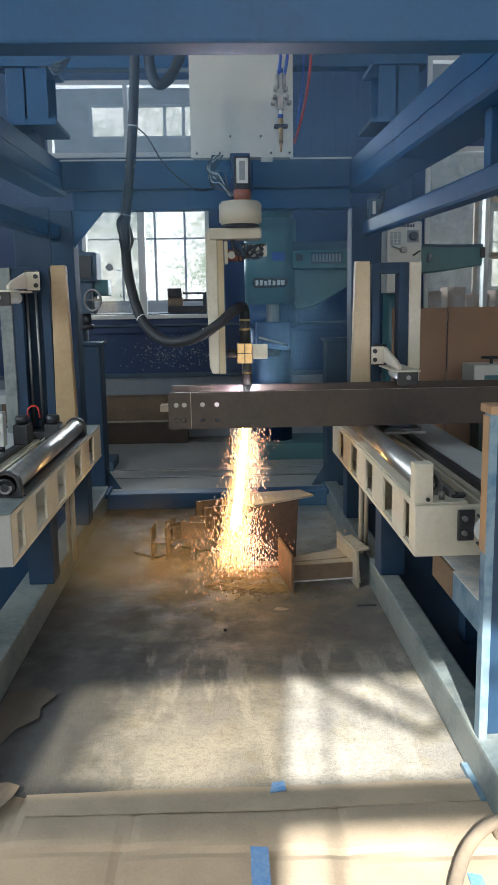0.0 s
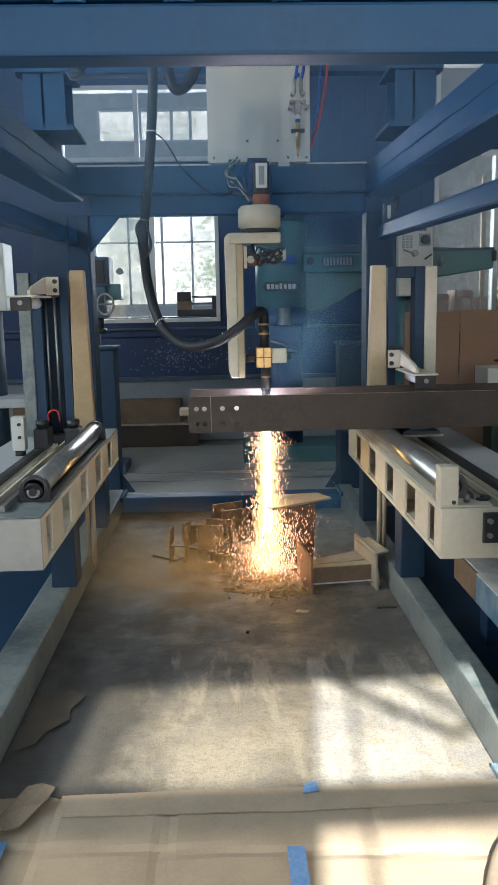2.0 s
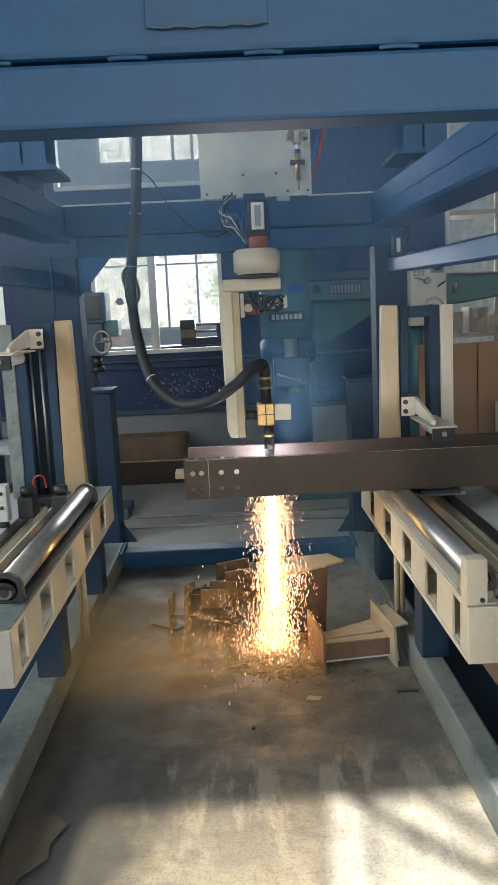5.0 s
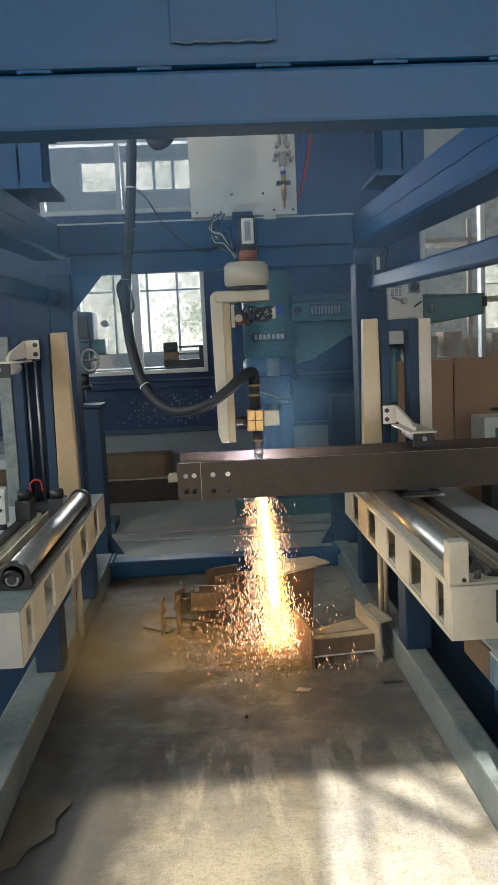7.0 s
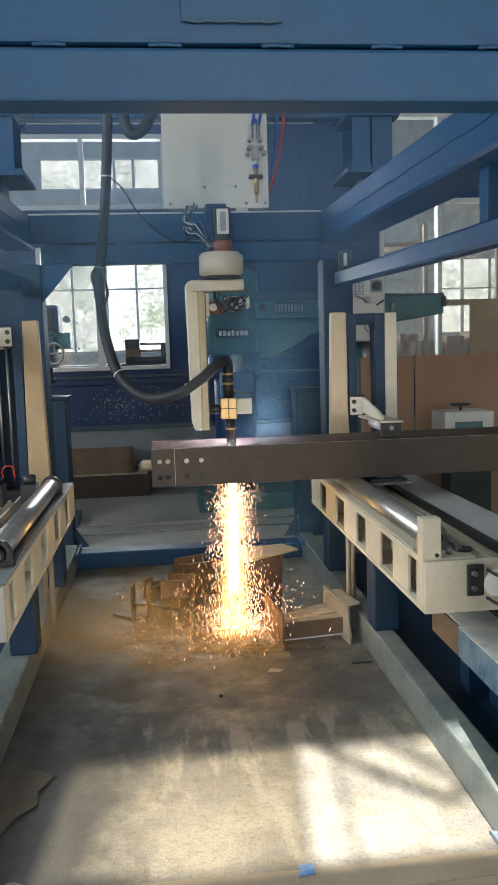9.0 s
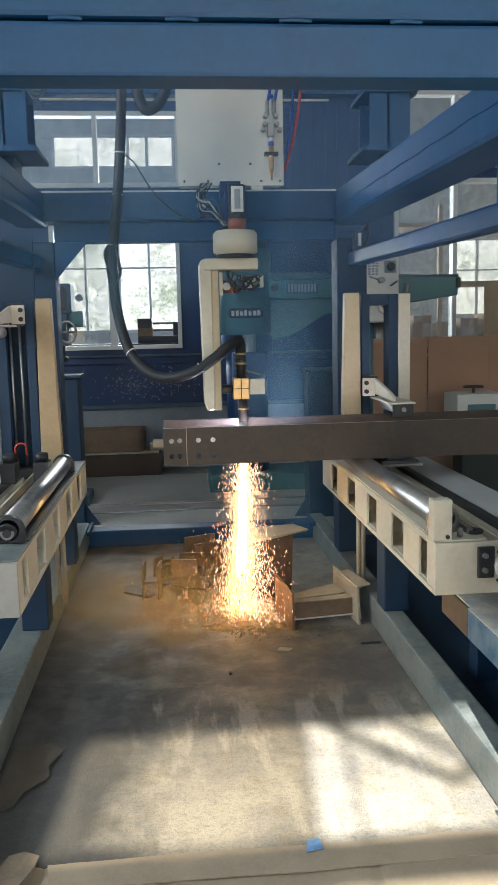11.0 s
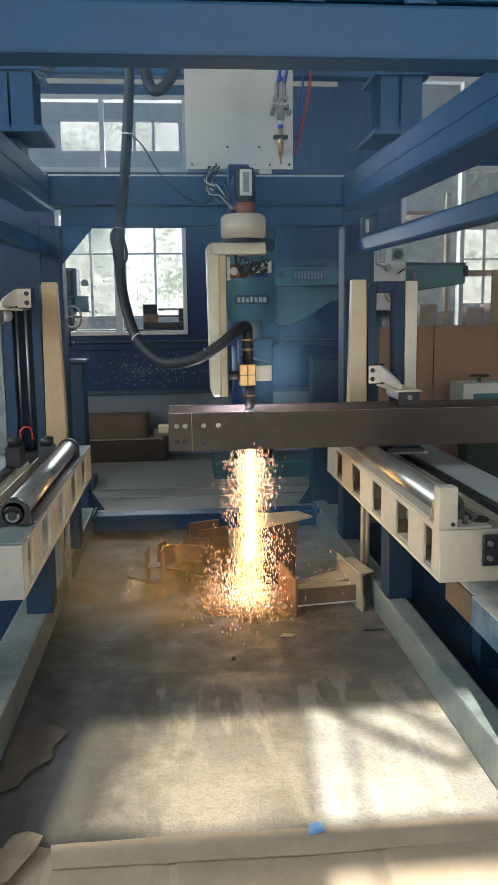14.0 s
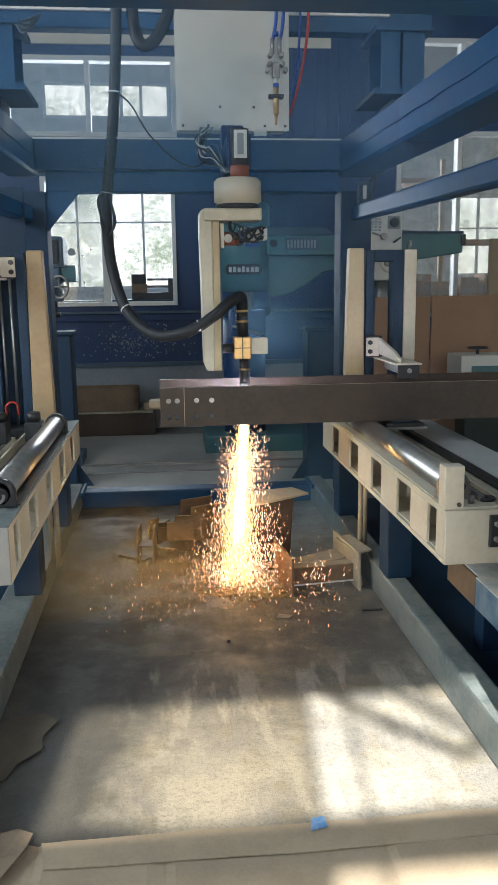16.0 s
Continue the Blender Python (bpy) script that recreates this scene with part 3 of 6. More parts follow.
for s, x in ((-1, -1.14), (1, 0.885)):
    part("column", box(x, x + 0.2, 5.48, 5.68, 0.15, 2.12, 0.012), DEEP, M)
    part("longitudinal_beam", prism([(1.9, 2.135), (5.72, 2.235), (5.72, 2.44), (1.9, 2.345)], "x", x + (0.0 if s > 0 else -0.06), x + (0.26 if s > 0 else 0.14), 0.014), BLUE, M, "blue box beam with a weld seam")
    xf = x if s > 0 else x + 0.14
    line = [(xf - 0.002 * s, 2.1 + i * 0.12, 2.245 + i * 0.0028 + 0.0025 * math.sin(i * 1.7)) for i in range(29)]
    part("weld_seam", tube(line, 0.003, 6, 3), BLUE, M)
    part("side_rail", prism([(1.9, 1.85), (5.6, 1.945), (5.6, 2.035), (1.9, 1.94)], "x", x + (0.075 if s > 0 else 0.03), x + (0.165 if s > 0 else 0.12), 0.01), BLUE, M)
    if s < 0:
        part("haunch", prism([(x + (0.2 if s < 0 else 0), 2.12), (x + (0.41 if s < 0 else -0.24), 2.12), (x + (0.2 if s < 0 else 0), 1.88)], "y", 5.5, 5.52), BLUE, M)
    part("front_column", box(x + (0.02 if s > 0 else -0.04), x + (0.2 if s > 0 else 0.1), 1.92, 2.06, 1.95, 2.13, 0.008), BLUE, M)
    gx = -0.86 if s < 0 else 0.78
    part("gusset", prism([(gx, 0.12), (gx + (-0.02 if s > 0 else 0.02), 0.12), (gx + (-0.02 if s > 0 else 0.02), 0.15), (gx, 0.15)], "y", 5.8, 6.1), BLUE, M)
for x in (0.965, -1.09):
    part("strut", box(x, x + 0.07, 2.95, 3.03, 1.965, 2.165, 0.006), BLUE, M)
part("rear_beam", box(-1.0, 0.885, 5.5, 5.66, 2.25, 2.44, 0.012), BLUE, M)
part("rear_beam", box(-0.94, 0.885, 5.53, 5.66, 2.12, 2.245, 0.01), BLUE, M)
part("edge_strip", box(-1.0, 0.885, 5.495, 5.5, 2.425, 2.435, 0.002), ALU, M, "bright worn paint edge")
part("front_beam", box(-1.5, 1.5, 1.93, 2.03, 2.067, 2.176, 0.008), BLUE, M)
upper = part("front_beam", box(-1.5, 1.5, 1.93, 2.13, 2.184, 2.62, 0.012), BLUE, M)
part("backing_plate", box(-0.13, 0.085, 1.922, 1.93, 2.226, 2.5, 0.002), BLUE, upper)
part("weld_bead", tube([(-0.12 + i * 0.0245, 1.922, 2.226 + 0.0015 * (-1) ** i) for i in range(9)], 0.002, 6, 4, 0.001), GREYBLUE, upper, "pale weld bead")
for i in range(12):
    a = -1.4 + i * 0.24
    part("stitch_weld", tube([(a, 1.931, 2.18), (a + 0.03, 1.928, 2.181), (a + 0.07, 1.931, 2.18)], 0.004, 6, 5, 0.001), BLUE, upper)
for s, x in ((-1, -1.22), (1, 0.853)):
    part("rear_pedestal", box(x, x + 0.27, 6.5, 6.75, 0, 1.2, 0.012), DEEP, M)
    part("pedestal_cap", box(x - 0.02, x + 0.29, 6.48, 6.77, 1.2, 1.225, 0.004), DEEP, M)
    g = [(x + 0.27, 0.0), (x + 0.4, 0.0), (x + 0.27, 0.2)] if s < 0 else [(x, 0.0), (x - 0.13, 0.0), (x, 0.2)]
    part("gusset", prism(g, "y", 6.55, 6.57), DEEP, M)
sw = thing("limit_switch", (1.02, 5.42, 2.03), "small grey limit switch with cable on the rail", "switch")
part("case", box(0.98, 1.06, 5.38, 5.46, 2.035, 2.16, 0.006), GREYBLUE, sw)
part("lever", box(1.0, 1.02, 5.36, 5.38, 2.06, 2.14, 0.003), ALU, sw)
part("cable", tube([(1.04, 5.4, 2.15), (1.07, 5.36, 2.2), (1.06, 5.34, 2.12), (1.03, 5.36, 2.04)], 0.006, 8), BLACK, sw)
tangle = thing("cable_tangle", (-0.95, 5.05, 2.8), "loose grey and black cables tied to the gantry", "cables")
for k in range(7):
    a = 0.5 * k
    part("cable", tube([(-1.02, 5.02, 2.93), (-0.98 + 0.02 * math.cos(a), 4.99, 2.88 + 0.02 * math.sin(a)), (-0.93 + 0.015 * k * 0.5, 4.98, 2.84 + 0.012 * k), (-0.88, 4.99, 2.87 + 0.008 * k), (-0.84, 5.02, 2.94)], 0.006, 6), BLACK if k % 2 else GREYBLUE, tangle)

# ---- travelling gantry with the torch head ----
carriage = thing("torch_gantry", (0.1, 5.1, 2.43), "blue travelling gantry with perforated linear guide above the frame", "gantry")
part("cross_beam", box(-1.3, 1.3, 5.12, 5.23, 2.91, 3.3, 0.012), BLUE, carriage)
guide = part("linear_guide", box(-1.12, 1.05, 5.1, 5.12, 2.992, 3.026, 0.003), ALU, carriage, "perforated bright linear guide")
for i in range(31):
    part("guide_bolt", rod((-1.08 + i * 0.07, 5.101, 3.009), (-1.08 + i * 0.07, 5.097, 3.009), 0.007, n=8), BLACK, guide)
for s, x in ((-1, -1.25), (1, 0.95)):
    part("hanger_web", box(x + 0.13, x + 0.15, 5.0, 5.28, 2.575, 2.885, 0.003), BLUE, carriage)
    part("hanger_flange", box(x + 0.03, x + 0.27, 5.0, 5.015, 2.575, 2.885, 0.003), BLUE, carriage)
    part("hanger_flange", box(x + 0.03, x + 0.27, 5.265, 5.28, 2.575, 2.885, 0.003), BLUE, carriage)
    part("cap_plate", box(x - 0.01, x + 0.31, 4.97, 5.34, 2.885, 2.91, 0.003), BLUE, carriage)
    part("foot_plate", box(x - 0.03, x + 0.33, 4.9, 5.36, 2.55, 2.575, 0.003), DEEP, carriage)
    part("foot_rim", box(x - 0.03, x + 0.33, 4.896, 4.9, 2.545, 2.578, 0.001), BLUE, carriage)
    part("guide_block", box(x + 0.1, x + 0.18, 5.05, 5.3, 2.42, 2.55, 0.006), DEEP, carriage)

cab = thing("control_box", (0.18, 5.03, 2.36), "white sheet-metal drive enclosure with screw-fixed cover", "enclosure")
part("cover", box(-0.145, 0.462, 4.95, 4.956, 2.36, 3.08, 0.002), WHITE, cab)
part("small_tag", box(0.27, 0.34, 4.953, 4.957, 2.335, 2.36, 0.001), PALETEXT, cab, "small pale tag under the cover")
part("housing", box(-0.135, 0.452, 4.956, 5.096, 2.37, 3.07, 0.004), WHITE, cab)
for x, z in ((-0.11, 2.385), (0.025, 2.385), (0.33, 2.385), (0.44, 2.385), (0.09, 2.48), (0.27, 2.48), (-0.11, 3.05), (0.44, 3.05), (0.1, 3.0), (0.28, 3.0)):
    part("screw", rod((x, 4.951, z), (x, 4.946, z), 0.007, n=10), BLACK, cab)

gas = thing("cutting_torch_kit", (0.4, 4.93, 2.38), "brass hand torch with valves and blue hoses on the enclosure", "hand torch")
part("torch_barrel", rod((0.388, 4.925, 2.44), (0.388, 4.925, 2.58), 0.014, bevel=0.002), BRASS, gas)
part("grip", rod((0.388, 4.925, 2.58), (0.388, 4.925, 2.64), 0.011, bevel=0.002), ALU, gas)
part("nozzle", rod((0.388, 4.925, 2.385), (0.388, 4.925, 2.44), 0.005, 0.01), BRASS, gas)
for z in (2.575, 2.83):
    part("collar", rod((0.388, 4.925, z), (0.388, 4.925, z + 0.02), 0.0155, n=16), BLUEHOSE, gas, "blue collar")
part("clip", box(0.348, 0.428, 4.91, 4.95, 2.52, 2.54, 0.003), BLACK, gas)
part("valve_block", box(0.368, 0.408, 4.91, 4.94, 2.62, 2.7, 0.006), STEEL, gas)
for dx, dz in ((-0.035, 0.03), (0.035, 0.03), (-0.03, 0.075), (0.03, 0.075), (0.05, 0.0), (-0.045, 0.0)):
    part("valve_knob", rod((0.388 + dx, 4.9, 2.66 + dz), (0.388 + dx, 4.945, 2.66 + dz), 0.013, n=12, bevel=0.003), STEEL, gas)
for dx in (-0.018, 0.02):
    part("fitting", rod((0.388 + dx, 4.925, 2.74), (0.388 + dx, 4.925, 2.82), 0.011, n=8), STEEL, gas)
    part("hose", tube([(0.388 + dx, 4.925, 2.8), (0.407 + dx, 4.925, 2.9), (0.413 + dx, 4.935, 3.05), (0.423 + dx, 4.94, 3.25)], 0.009), BLUEHOSE, gas, "blue rubber hose")
red_hose = solo("red_hose", tube([(0.56, 5.0, 3.3), (0.575, 4.99, 3.0), (0.56, 4.99, 2.8), (0.52, 5.0, 2.6), (0.475, 5.03, 2.45)], 0.008), RED, "red rubber gas hose hanging beside the enclosure", "hose")
blue_hose = solo("blue_hose", tube([(0.53, 5.02, 3.3), (0.535, 5.02, 3.0), (0.522, 5.02, 2.75), (0.49, 5.03, 2.55)], 0.007), BLUEHOSE, "blue rubber hose hanging beside the enclosure", "hose")

TX, TY = 0.148, 4.378
head = thing("plasma_cutter", (TX, TY, 1.05), "cream rotary cutting head with arm, drive motor and plasma torch", "cutting head")
part("spindle_motor", box(TX - 0.065, TX + 0.05, TY + 0.05, 4.94, 2.09, 2.25, 0.01), NAVY, head)
part("motor_mount", box(TX - 0.065, TX + 0.05, 4.8, 4.94, 2.25, 2.36, 0.006), NAVY, head)
part("spindle", rod((TX - 0.01, TY, 2.02), (TX - 0.01, TY, 2.262), 0.044, n=24), BLACK, head)
part("label_plate", box(TX - 0.04, TX + 0.02, TY - 0.056, TY - 0.046, 2.125, 2.25, 0.002), ALU, head, "white motor label with grey bars")
part("label_bar", box(TX - 0.025, TX + 0.005, TY - 0.058, TY - 0.056, 2.14, 2.235, 0), CONCRETE, head)
part("coupling", rod((TX - 0.01, TY, 2.035), (TX - 0.01, TY, 2.1), 0.046, n=24, bevel=0.004), ORANGE, head)
part("rotary_drum", rod((TX - 0.022, TY, 1.918), (TX - 0.022, TY, 2.036), 0.113, n=48, bevel=0.012), CREAM, head)
part("drum_collar", rod((TX - 0.022, TY, 1.895), (TX - 0.022, TY, 1.92), 0.1, n=40), BLACK, head)
part("arm_bridge", box(-0.04, TX + 0.086, TY - 0.08, TY + 0.08, 1.84, 1.897, 0.01), CREAM, head)
part("arm_column", prism([(-0.055, 1.17), (-0.04, 1.13), (0.0, 1.13), (0.0, 1.897), (-0.045, 1.897), (-0.065, 1.875)], "y", TY - 0.05, TY + 0.06, 0.006), CREAM, head)
# The sparks' yellow light on the arm is put into this cover's colour.
part("arm_cover", box(0.0005, 0.033, TY - 0.047, TY + 0.055, 1.13, 1.839, 0.002), SPARKLIT, head, "inner cover of the arm tinted with yellow spark light")
part("cover_seam", box(0.032, 0.037, TY - 0.053, TY - 0.05, 1.14, 1.838, 0), GREYBLUE, head)
part("tilt_motor", rod((0.035, TY, 1.76), (0.13, TY, 1.76), 0.032, n=20, bevel=0.004), ORANGE, head, "rust-red motor with label")
part("motor_flange", box(0.035, 0.055, TY - 0.045, TY + 0.045, 1.715, 1.83, 0.003), CREAM, head)
part("connector_block", box(0.13, 0.265, TY - 0.03, TY + 0.04, 1.752, 1.815, 0.006), WHITE, head)
part("connector_block", box(0.15, 0.21, TY - 0.05, TY - 0.03, 1.735, 1.775, 0.005), PALEGREY, head)
part("connector_block", box(0.235, 0.262, TY - 0.05, TY - 0.03, 1.775, 1.805, 0.004), ALU, head)
part("motor_badge", rod((0.075, TY - 0.0315, 1.76), (0.075, TY - 0.034, 1.76), 0.02, n=16), PALETEXT, head, "round pale badge")
rng = random.Random(23)
for i in range(9):
    p = [(0.1 + 0.012 * i, TY - 0.035, 1.83 - 0.003 * i)]
    for k in range(4):
        p.append((0.12 + 0.035 * k + rng.uniform(-0.03, 0.03), TY - 0.058 + rng.uniform(-0.012, 0.012), 1.77 + rng.uniform(-0.045, 0.045)))
    p.append((0.25, TY - 0.02, 1.76 + 0.005 * i))
    part("motor_cable", tube(p, rng.uniform(0.003, 0.0055), 6, 8), (BLACK, BLACK, GREYBLUE)[i % 3], head)
part("motor_lead", tube([(0.085, TY - 0.02, 1.842), (0.083, TY - 0.03, 1.81), (0.095, TY - 0.045, 1.785), (0.12, TY - 0.05, 1.765)], 0.009, 8), BLACK, head)
part("clamp_block", box(0.095, 0.178, TY - 0.045, TY + 0.045, 1.183, 1.292, 0.005), BRASS, head, "brass torch clamp")
part("clamp_split", box(0.134, 0.139, TY - 0.047, TY - 0.045, 1.183, 1.292, 0), BLACK, head)
part("clamp_split", box(0.095, 0.178, TY - 0.0475, TY - 0.0455, 1.236, 1.24, 0), BLACK, head)
part("side_plate", box(0.18, 0.262, TY - 0.03, TY + 0.01, 1.205, 1.285, 0.006), CREAM, head)
part("pivot", rod((0.03, TY, 1.235), (0.1, TY, 1.235), 0.024, n=16), BLACK, head)
part("torch_body", rod((TX, TY, 1.06), (TX, TY, 1.185), 0.025, n=24), BLACK, head)
part("torch_ring", rod((TX, TY, 1.125), (TX, TY, 1.135), 0.0275, n=24), BRASS, head)
part("torch_nozzle", rod((TX, TY, 1.0), (TX, TY, 1.062), 0.016, 0.026, n=24), STEEL, head)
part("torch_neck", rod((TX - 0.005, TY, 1.29), (TX - 0.01, TY, 1.46), 0.027, n=24), BLACK, head)
for z in (1.36, 1.385, 1.41):
    part("torch_ring", rod((TX - 0.008, TY, z), (TX - 0.008, TY, z + 0.012), 0.0295, n=24), BRASS if z != 1.385 else BLACK, head)

HOSE = [(-0.425, 4.62, 3.3), (-0.425, 4.62, 2.9), (-0.44, 4.62, 2.6), (-0.465, 4.6, 2.3), (-0.5, 4.58, 2.02), (-0.51, 4.56, 1.85), (-0.49, 4.54, 1.63), (-0.42, 4.45, 1.42),
        (-0.29, 4.36, 1.31), (-0.13, 4.28, 1.325), (0.0, 4.275, 1.4), (0.06, 4.3, 1.45), (0.112, 4.35, 1.482), (0.138, TY, 1.475), (0.142, TY, 1.42)]
torch_hose = thing("torch_hose", (-0.425, 4.62, 1.28), "black ribbed cable hose looping down to the torch", "hose")
part("sleeve", tube(HOSE, 0.0255, 14, 30, 0.003), RUBBER, torch_hose)
for p, q in (((-0.47, 4.6, 2.26), (-0.471, 4.6, 2.245)), ((-0.503, 4.58, 2.0), (-0.505, 4.58, 1.985)), ((-0.43, 4.46, 1.437), (-0.42, 4.452, 1.425)), ((-0.075, 4.277, 1.353), (-0.06, 4.277, 1.362)), ((-0.452, 4.61, 2.475), (-0.453, 4.61, 2.46))):
    part("cable_tie", rod(p, Vector(p) + (Vector(q) - Vector(p)) * 0.4, 0.0285, n=16), ALU, torch_hose, "white cable tie")
for k in range(4):
    part("tie_wire", tube([(-0.5, 4.57, 2.02), (-0.532 - 0.006 * k, 4.54, 1.95), (-0.535 + 0.008 * k, 4.53, 1.84 - 0.012 * k), (-0.51, 4.53, 1.78), (-0.475 + 0.004 * k, 4.53, 1.85), (-0.49, 4.55, 1.98)], 0.003, 6), BLACK, torch_hose)
supply_loop = solo("supply_loop", tube([(-0.345, 4.66, 3.3), (-0.35, 4.64, 2.9), (-0.34, 4.62, 2.755), (-0.305, 4.6, 2.685), (-0.25, 4.6, 2.705), (-0.2, 4.62, 2.79), (-0.165, 4.66, 2.92), (-0.14, 4.7, 3.3)], 0.027, 14, 26, 0.003), RUBBER, "black wrapped supply hose in a short loop", "hose")
thin_cable = solo("thin_cable", tube([(-0.435, 4.6, 2.47), (-0.37, 4.6, 2.41), (-0.29, 4.6, 2.28), (-0.18, 4.62, 2.175), (-0.08, 4.65, 2.13), (-0.01, 4.7, 2.16)], 0.004, 6), BLACK, "thin black cable strung from the hose", "cable")
wires = thing("motor_wires", (0.02, 4.7, 2.1), "bundle of grey and black motor wires under the enclosure", "wires")
rng = random.Random(17)
for k in range(9):
    a, b, c = rng.uniform(-0.02, 0.02), rng.uniform(-0.03, 0.03), rng.uniform(-0.012, 0.012)
    low = 2.15 + 0.012 * k
    part("wire", tube([(-0.02 + 0.008 * k, 4.92, 2.37), (-0.03 + a, 4.86, 2.29 + b), (-0.025 + a, 4.8, low + 0.03), (-0.005 + c, 4.72, low), (0.03 + a, 4.62, low - 0.02), (0.075, 4.45, 2.085 + c), (0.11, TY + 0.02, 2.075)], 0.0042, 6), (GREYBLUE, BLACK, BLACK, PALEGREY)[k % 4], wires)
part("wrap", tube([(-0.035, 4.86, 2.235), (-0.02, 4.84, 2.225), (-0.005, 4.83, 2.235), (-0.012, 4.85, 2.26), (-0.035, 4.86, 2.235)], 0.012, 8), ALU, wires, "pale wrap round the wires")

# ---- roller tables ----


def roller_table(name, s, label):
    """One roller table: perforated cream side beam, chrome roller, blue legs. s: 1 stands at +x, -1 at -x."""
    inner = 0.715 if s > 0 else -0.772
    X = lambda d: inner + s * d

    def bx(a, b, *rest, **kw):
        return box(min(X(a), X(b)), max(X(a), X(b)), *rest, **kw)

    t = thing(name, (X(0.1), 4.0, 0.15), label, "roller table")
    Y0, Y1 = 2.93, 5.16
    part("top_rail", bx(0, 0.014, Y0, Y1, 0.734, 0.752, 0.003), CREAM, t)
    part("bottom_rail", bx(0, 0.014, Y0, Y1, 0.556, 0.576, 0.003), CREAM, t)
    edges = [Y0 + 0.002, 3.015, 3.12, 3.33, 3.53, 3.78, 3.97, 4.23, 4.44, 4.7, 4.88, Y1 - 0.002]
    for a, b in zip(edges[0::2], edges[1::2]):
        part("side_web", bx(0.001, 0.013, a, b, 0.576, 0.734, 0.002), CREAM, t)
        part("inner_rib", bx(0.014, 0.12, b - 0.012, b, 0.58, 0.75, 0.002), CREAM, t)
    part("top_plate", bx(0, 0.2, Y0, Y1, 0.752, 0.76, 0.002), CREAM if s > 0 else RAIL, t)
    # Left end plate is greyer: the weaker light there is put into its colour.
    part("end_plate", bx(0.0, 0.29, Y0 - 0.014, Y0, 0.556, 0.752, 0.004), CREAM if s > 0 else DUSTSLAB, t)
    part("bottom_plate", bx(0.014, 0.26, Y0, Y1, 0.572, 0.58, 0.002), CREAM, t)
    part("outer_web", bx(0.25, 0.262, Y0, Y1, 0.58, 0.752, 0.002), CREAM, t)
    xr = X(0.075)
    ya, yb = (3.04, 4.92) if s > 0 else (3.16, 4.74)
    roll = part("roller", rod((xr, ya, 0.811), (xr, yb, 0.811), 0.046, n=40, bevel=0.004), CHROME, t, "polished steel roller with dull bands")
    part("roller_hub", rod((xr, ya - 0.012, 0.805), (xr, ya, 0.811), 0.036, n=24), BLACK, roll)
    part("hub_ring", rod((xr, ya - 0.016, 0.805), (xr, ya - 0.01, 0.805), 0.026, n=24), STEEL, roll)
    part("roller_pin", rod((xr, ya - 0.024, 0.805), (xr, ya - 0.01, 0.805), 0.016, n=16), BLACK, roll)
    house = [(xr - 0.062, 0.76), (xr + 0.062, 0.76)] + [(xr + 0.06 * math.cos(k * math.pi / 10), 0.808 + 0.06 * math.sin(k * math.pi / 10)) for k in range(11)]
    for y in (ya + 0.0, yb - 0.03):
        part("bearing", prism(house, "y", y, y + 0.03), BLACK if s < 0 else STEEL, t)
    part("roller_tray", bx(0.006, 0.16, ya + 0.03, yb, 0.76, 0.766, 0.002), BLACK if s < 0 else CREAM, t)
    if s > 0:
        part("stop_block", box(0.712, 0.783, 2.925, 2.99, 0.76, 0.909, 0.005), CREAM, t, "cream upright stop block")
        part("bearing_plate", box(0.872, 0.935, 2.9, 2.917, 0.618, 0.735, 0.006), BLACK, t)
        for z in (0.65, 0.705):
            part("bolt", rod((0.895, 2.905, z), (0.895, 2.885, z), 0.011, n=6), CHROME, t)
        part("notch_bolt", rod((0.762, 2.918, 0.775), (0.762, 2.912, 0.775), 0.008, n=8), BLACK, t)
        part("cap_disc", rod((0.9, 3.02, 0.76), (0.9, 3.02, 0.772), 0.035, n=24, bevel=0.003), BLACK, t, "black round cap")
        part("set_bolt", rod((0.83, 2.98, 0.76), (0.83, 2.98, 0.79), 0.012, n=6), STEEL, t)
        for z in (0.61, 0.715):
            part("guard_rod", tube([(0.945, 2.9, z), (0.96, 2.83, z - 0.004), (1.02, 2.8, z - 0.008), (1.08, 2.8, z - 0.01)], 0.006, 8), BLACK, t)
        part("gear_motor", rod((0.965, 2.86, 0.665), (1.01, 2.98, 0.665), 0.045, n=24, bevel=0.006), ALU, t, "pale cast motor end")
    for y in (3.88, 4.98):
        part("leg", bx(0.066, 0.19, y, y + 0.15, 0.15, 0.572, 0.008), DEEP, t)
    part("conduit", rod((X(0.05), 4.36, 0.12), (X(0.05), 4.36, 0.572), 0.014, n=12), PALESTEEL, t)
    part("conduit", rod((X(0.09), 4.42, 0.15), (X(0.09), 4.42, 0.572), 0.012, n=12), PALESTEEL, t)
    # feed bed beyond the roller
    part("guide_rail", bx(0.15, 0.172, 3.0, 5.0, 0.76, 0.785, 0.003), STEEL, t, "toothed steel guide")
    teeth = bmesh.new()
    for i in range(60):
        bx(0.174, 0.184, 3.0 + i * 0.033, 3.018 + i * 0.033, 0.76, 0.778, 0, bm=teeth)
    tagged(part("rack_teeth", teeth, BLACK, t), kind="stuff")
    part("side_channel", bx(0.36, 0.4, 3.0, 6.0, 0.66, 0.74, 0.004), BLACK, t)
    part("side_table", bx(0.4, 0.62, 3.0, 6.0, 0.70, 0.735, 0.006), PALEGREY, t)
    part("side_web", bx(0.33, 0.36, 3.0, 6.0, 0.62, 0.715, 0.004), CREAM, t)
    part("side_leg", bx(0.42, 0.56, 3.2, 3.34, 0.0, 0.70, 0.006), DEEP, t)
    part("side_leg", bx(0.42, 0.56, 5.2, 5.34, 0.0, 0.70, 0.006), DEEP, t)
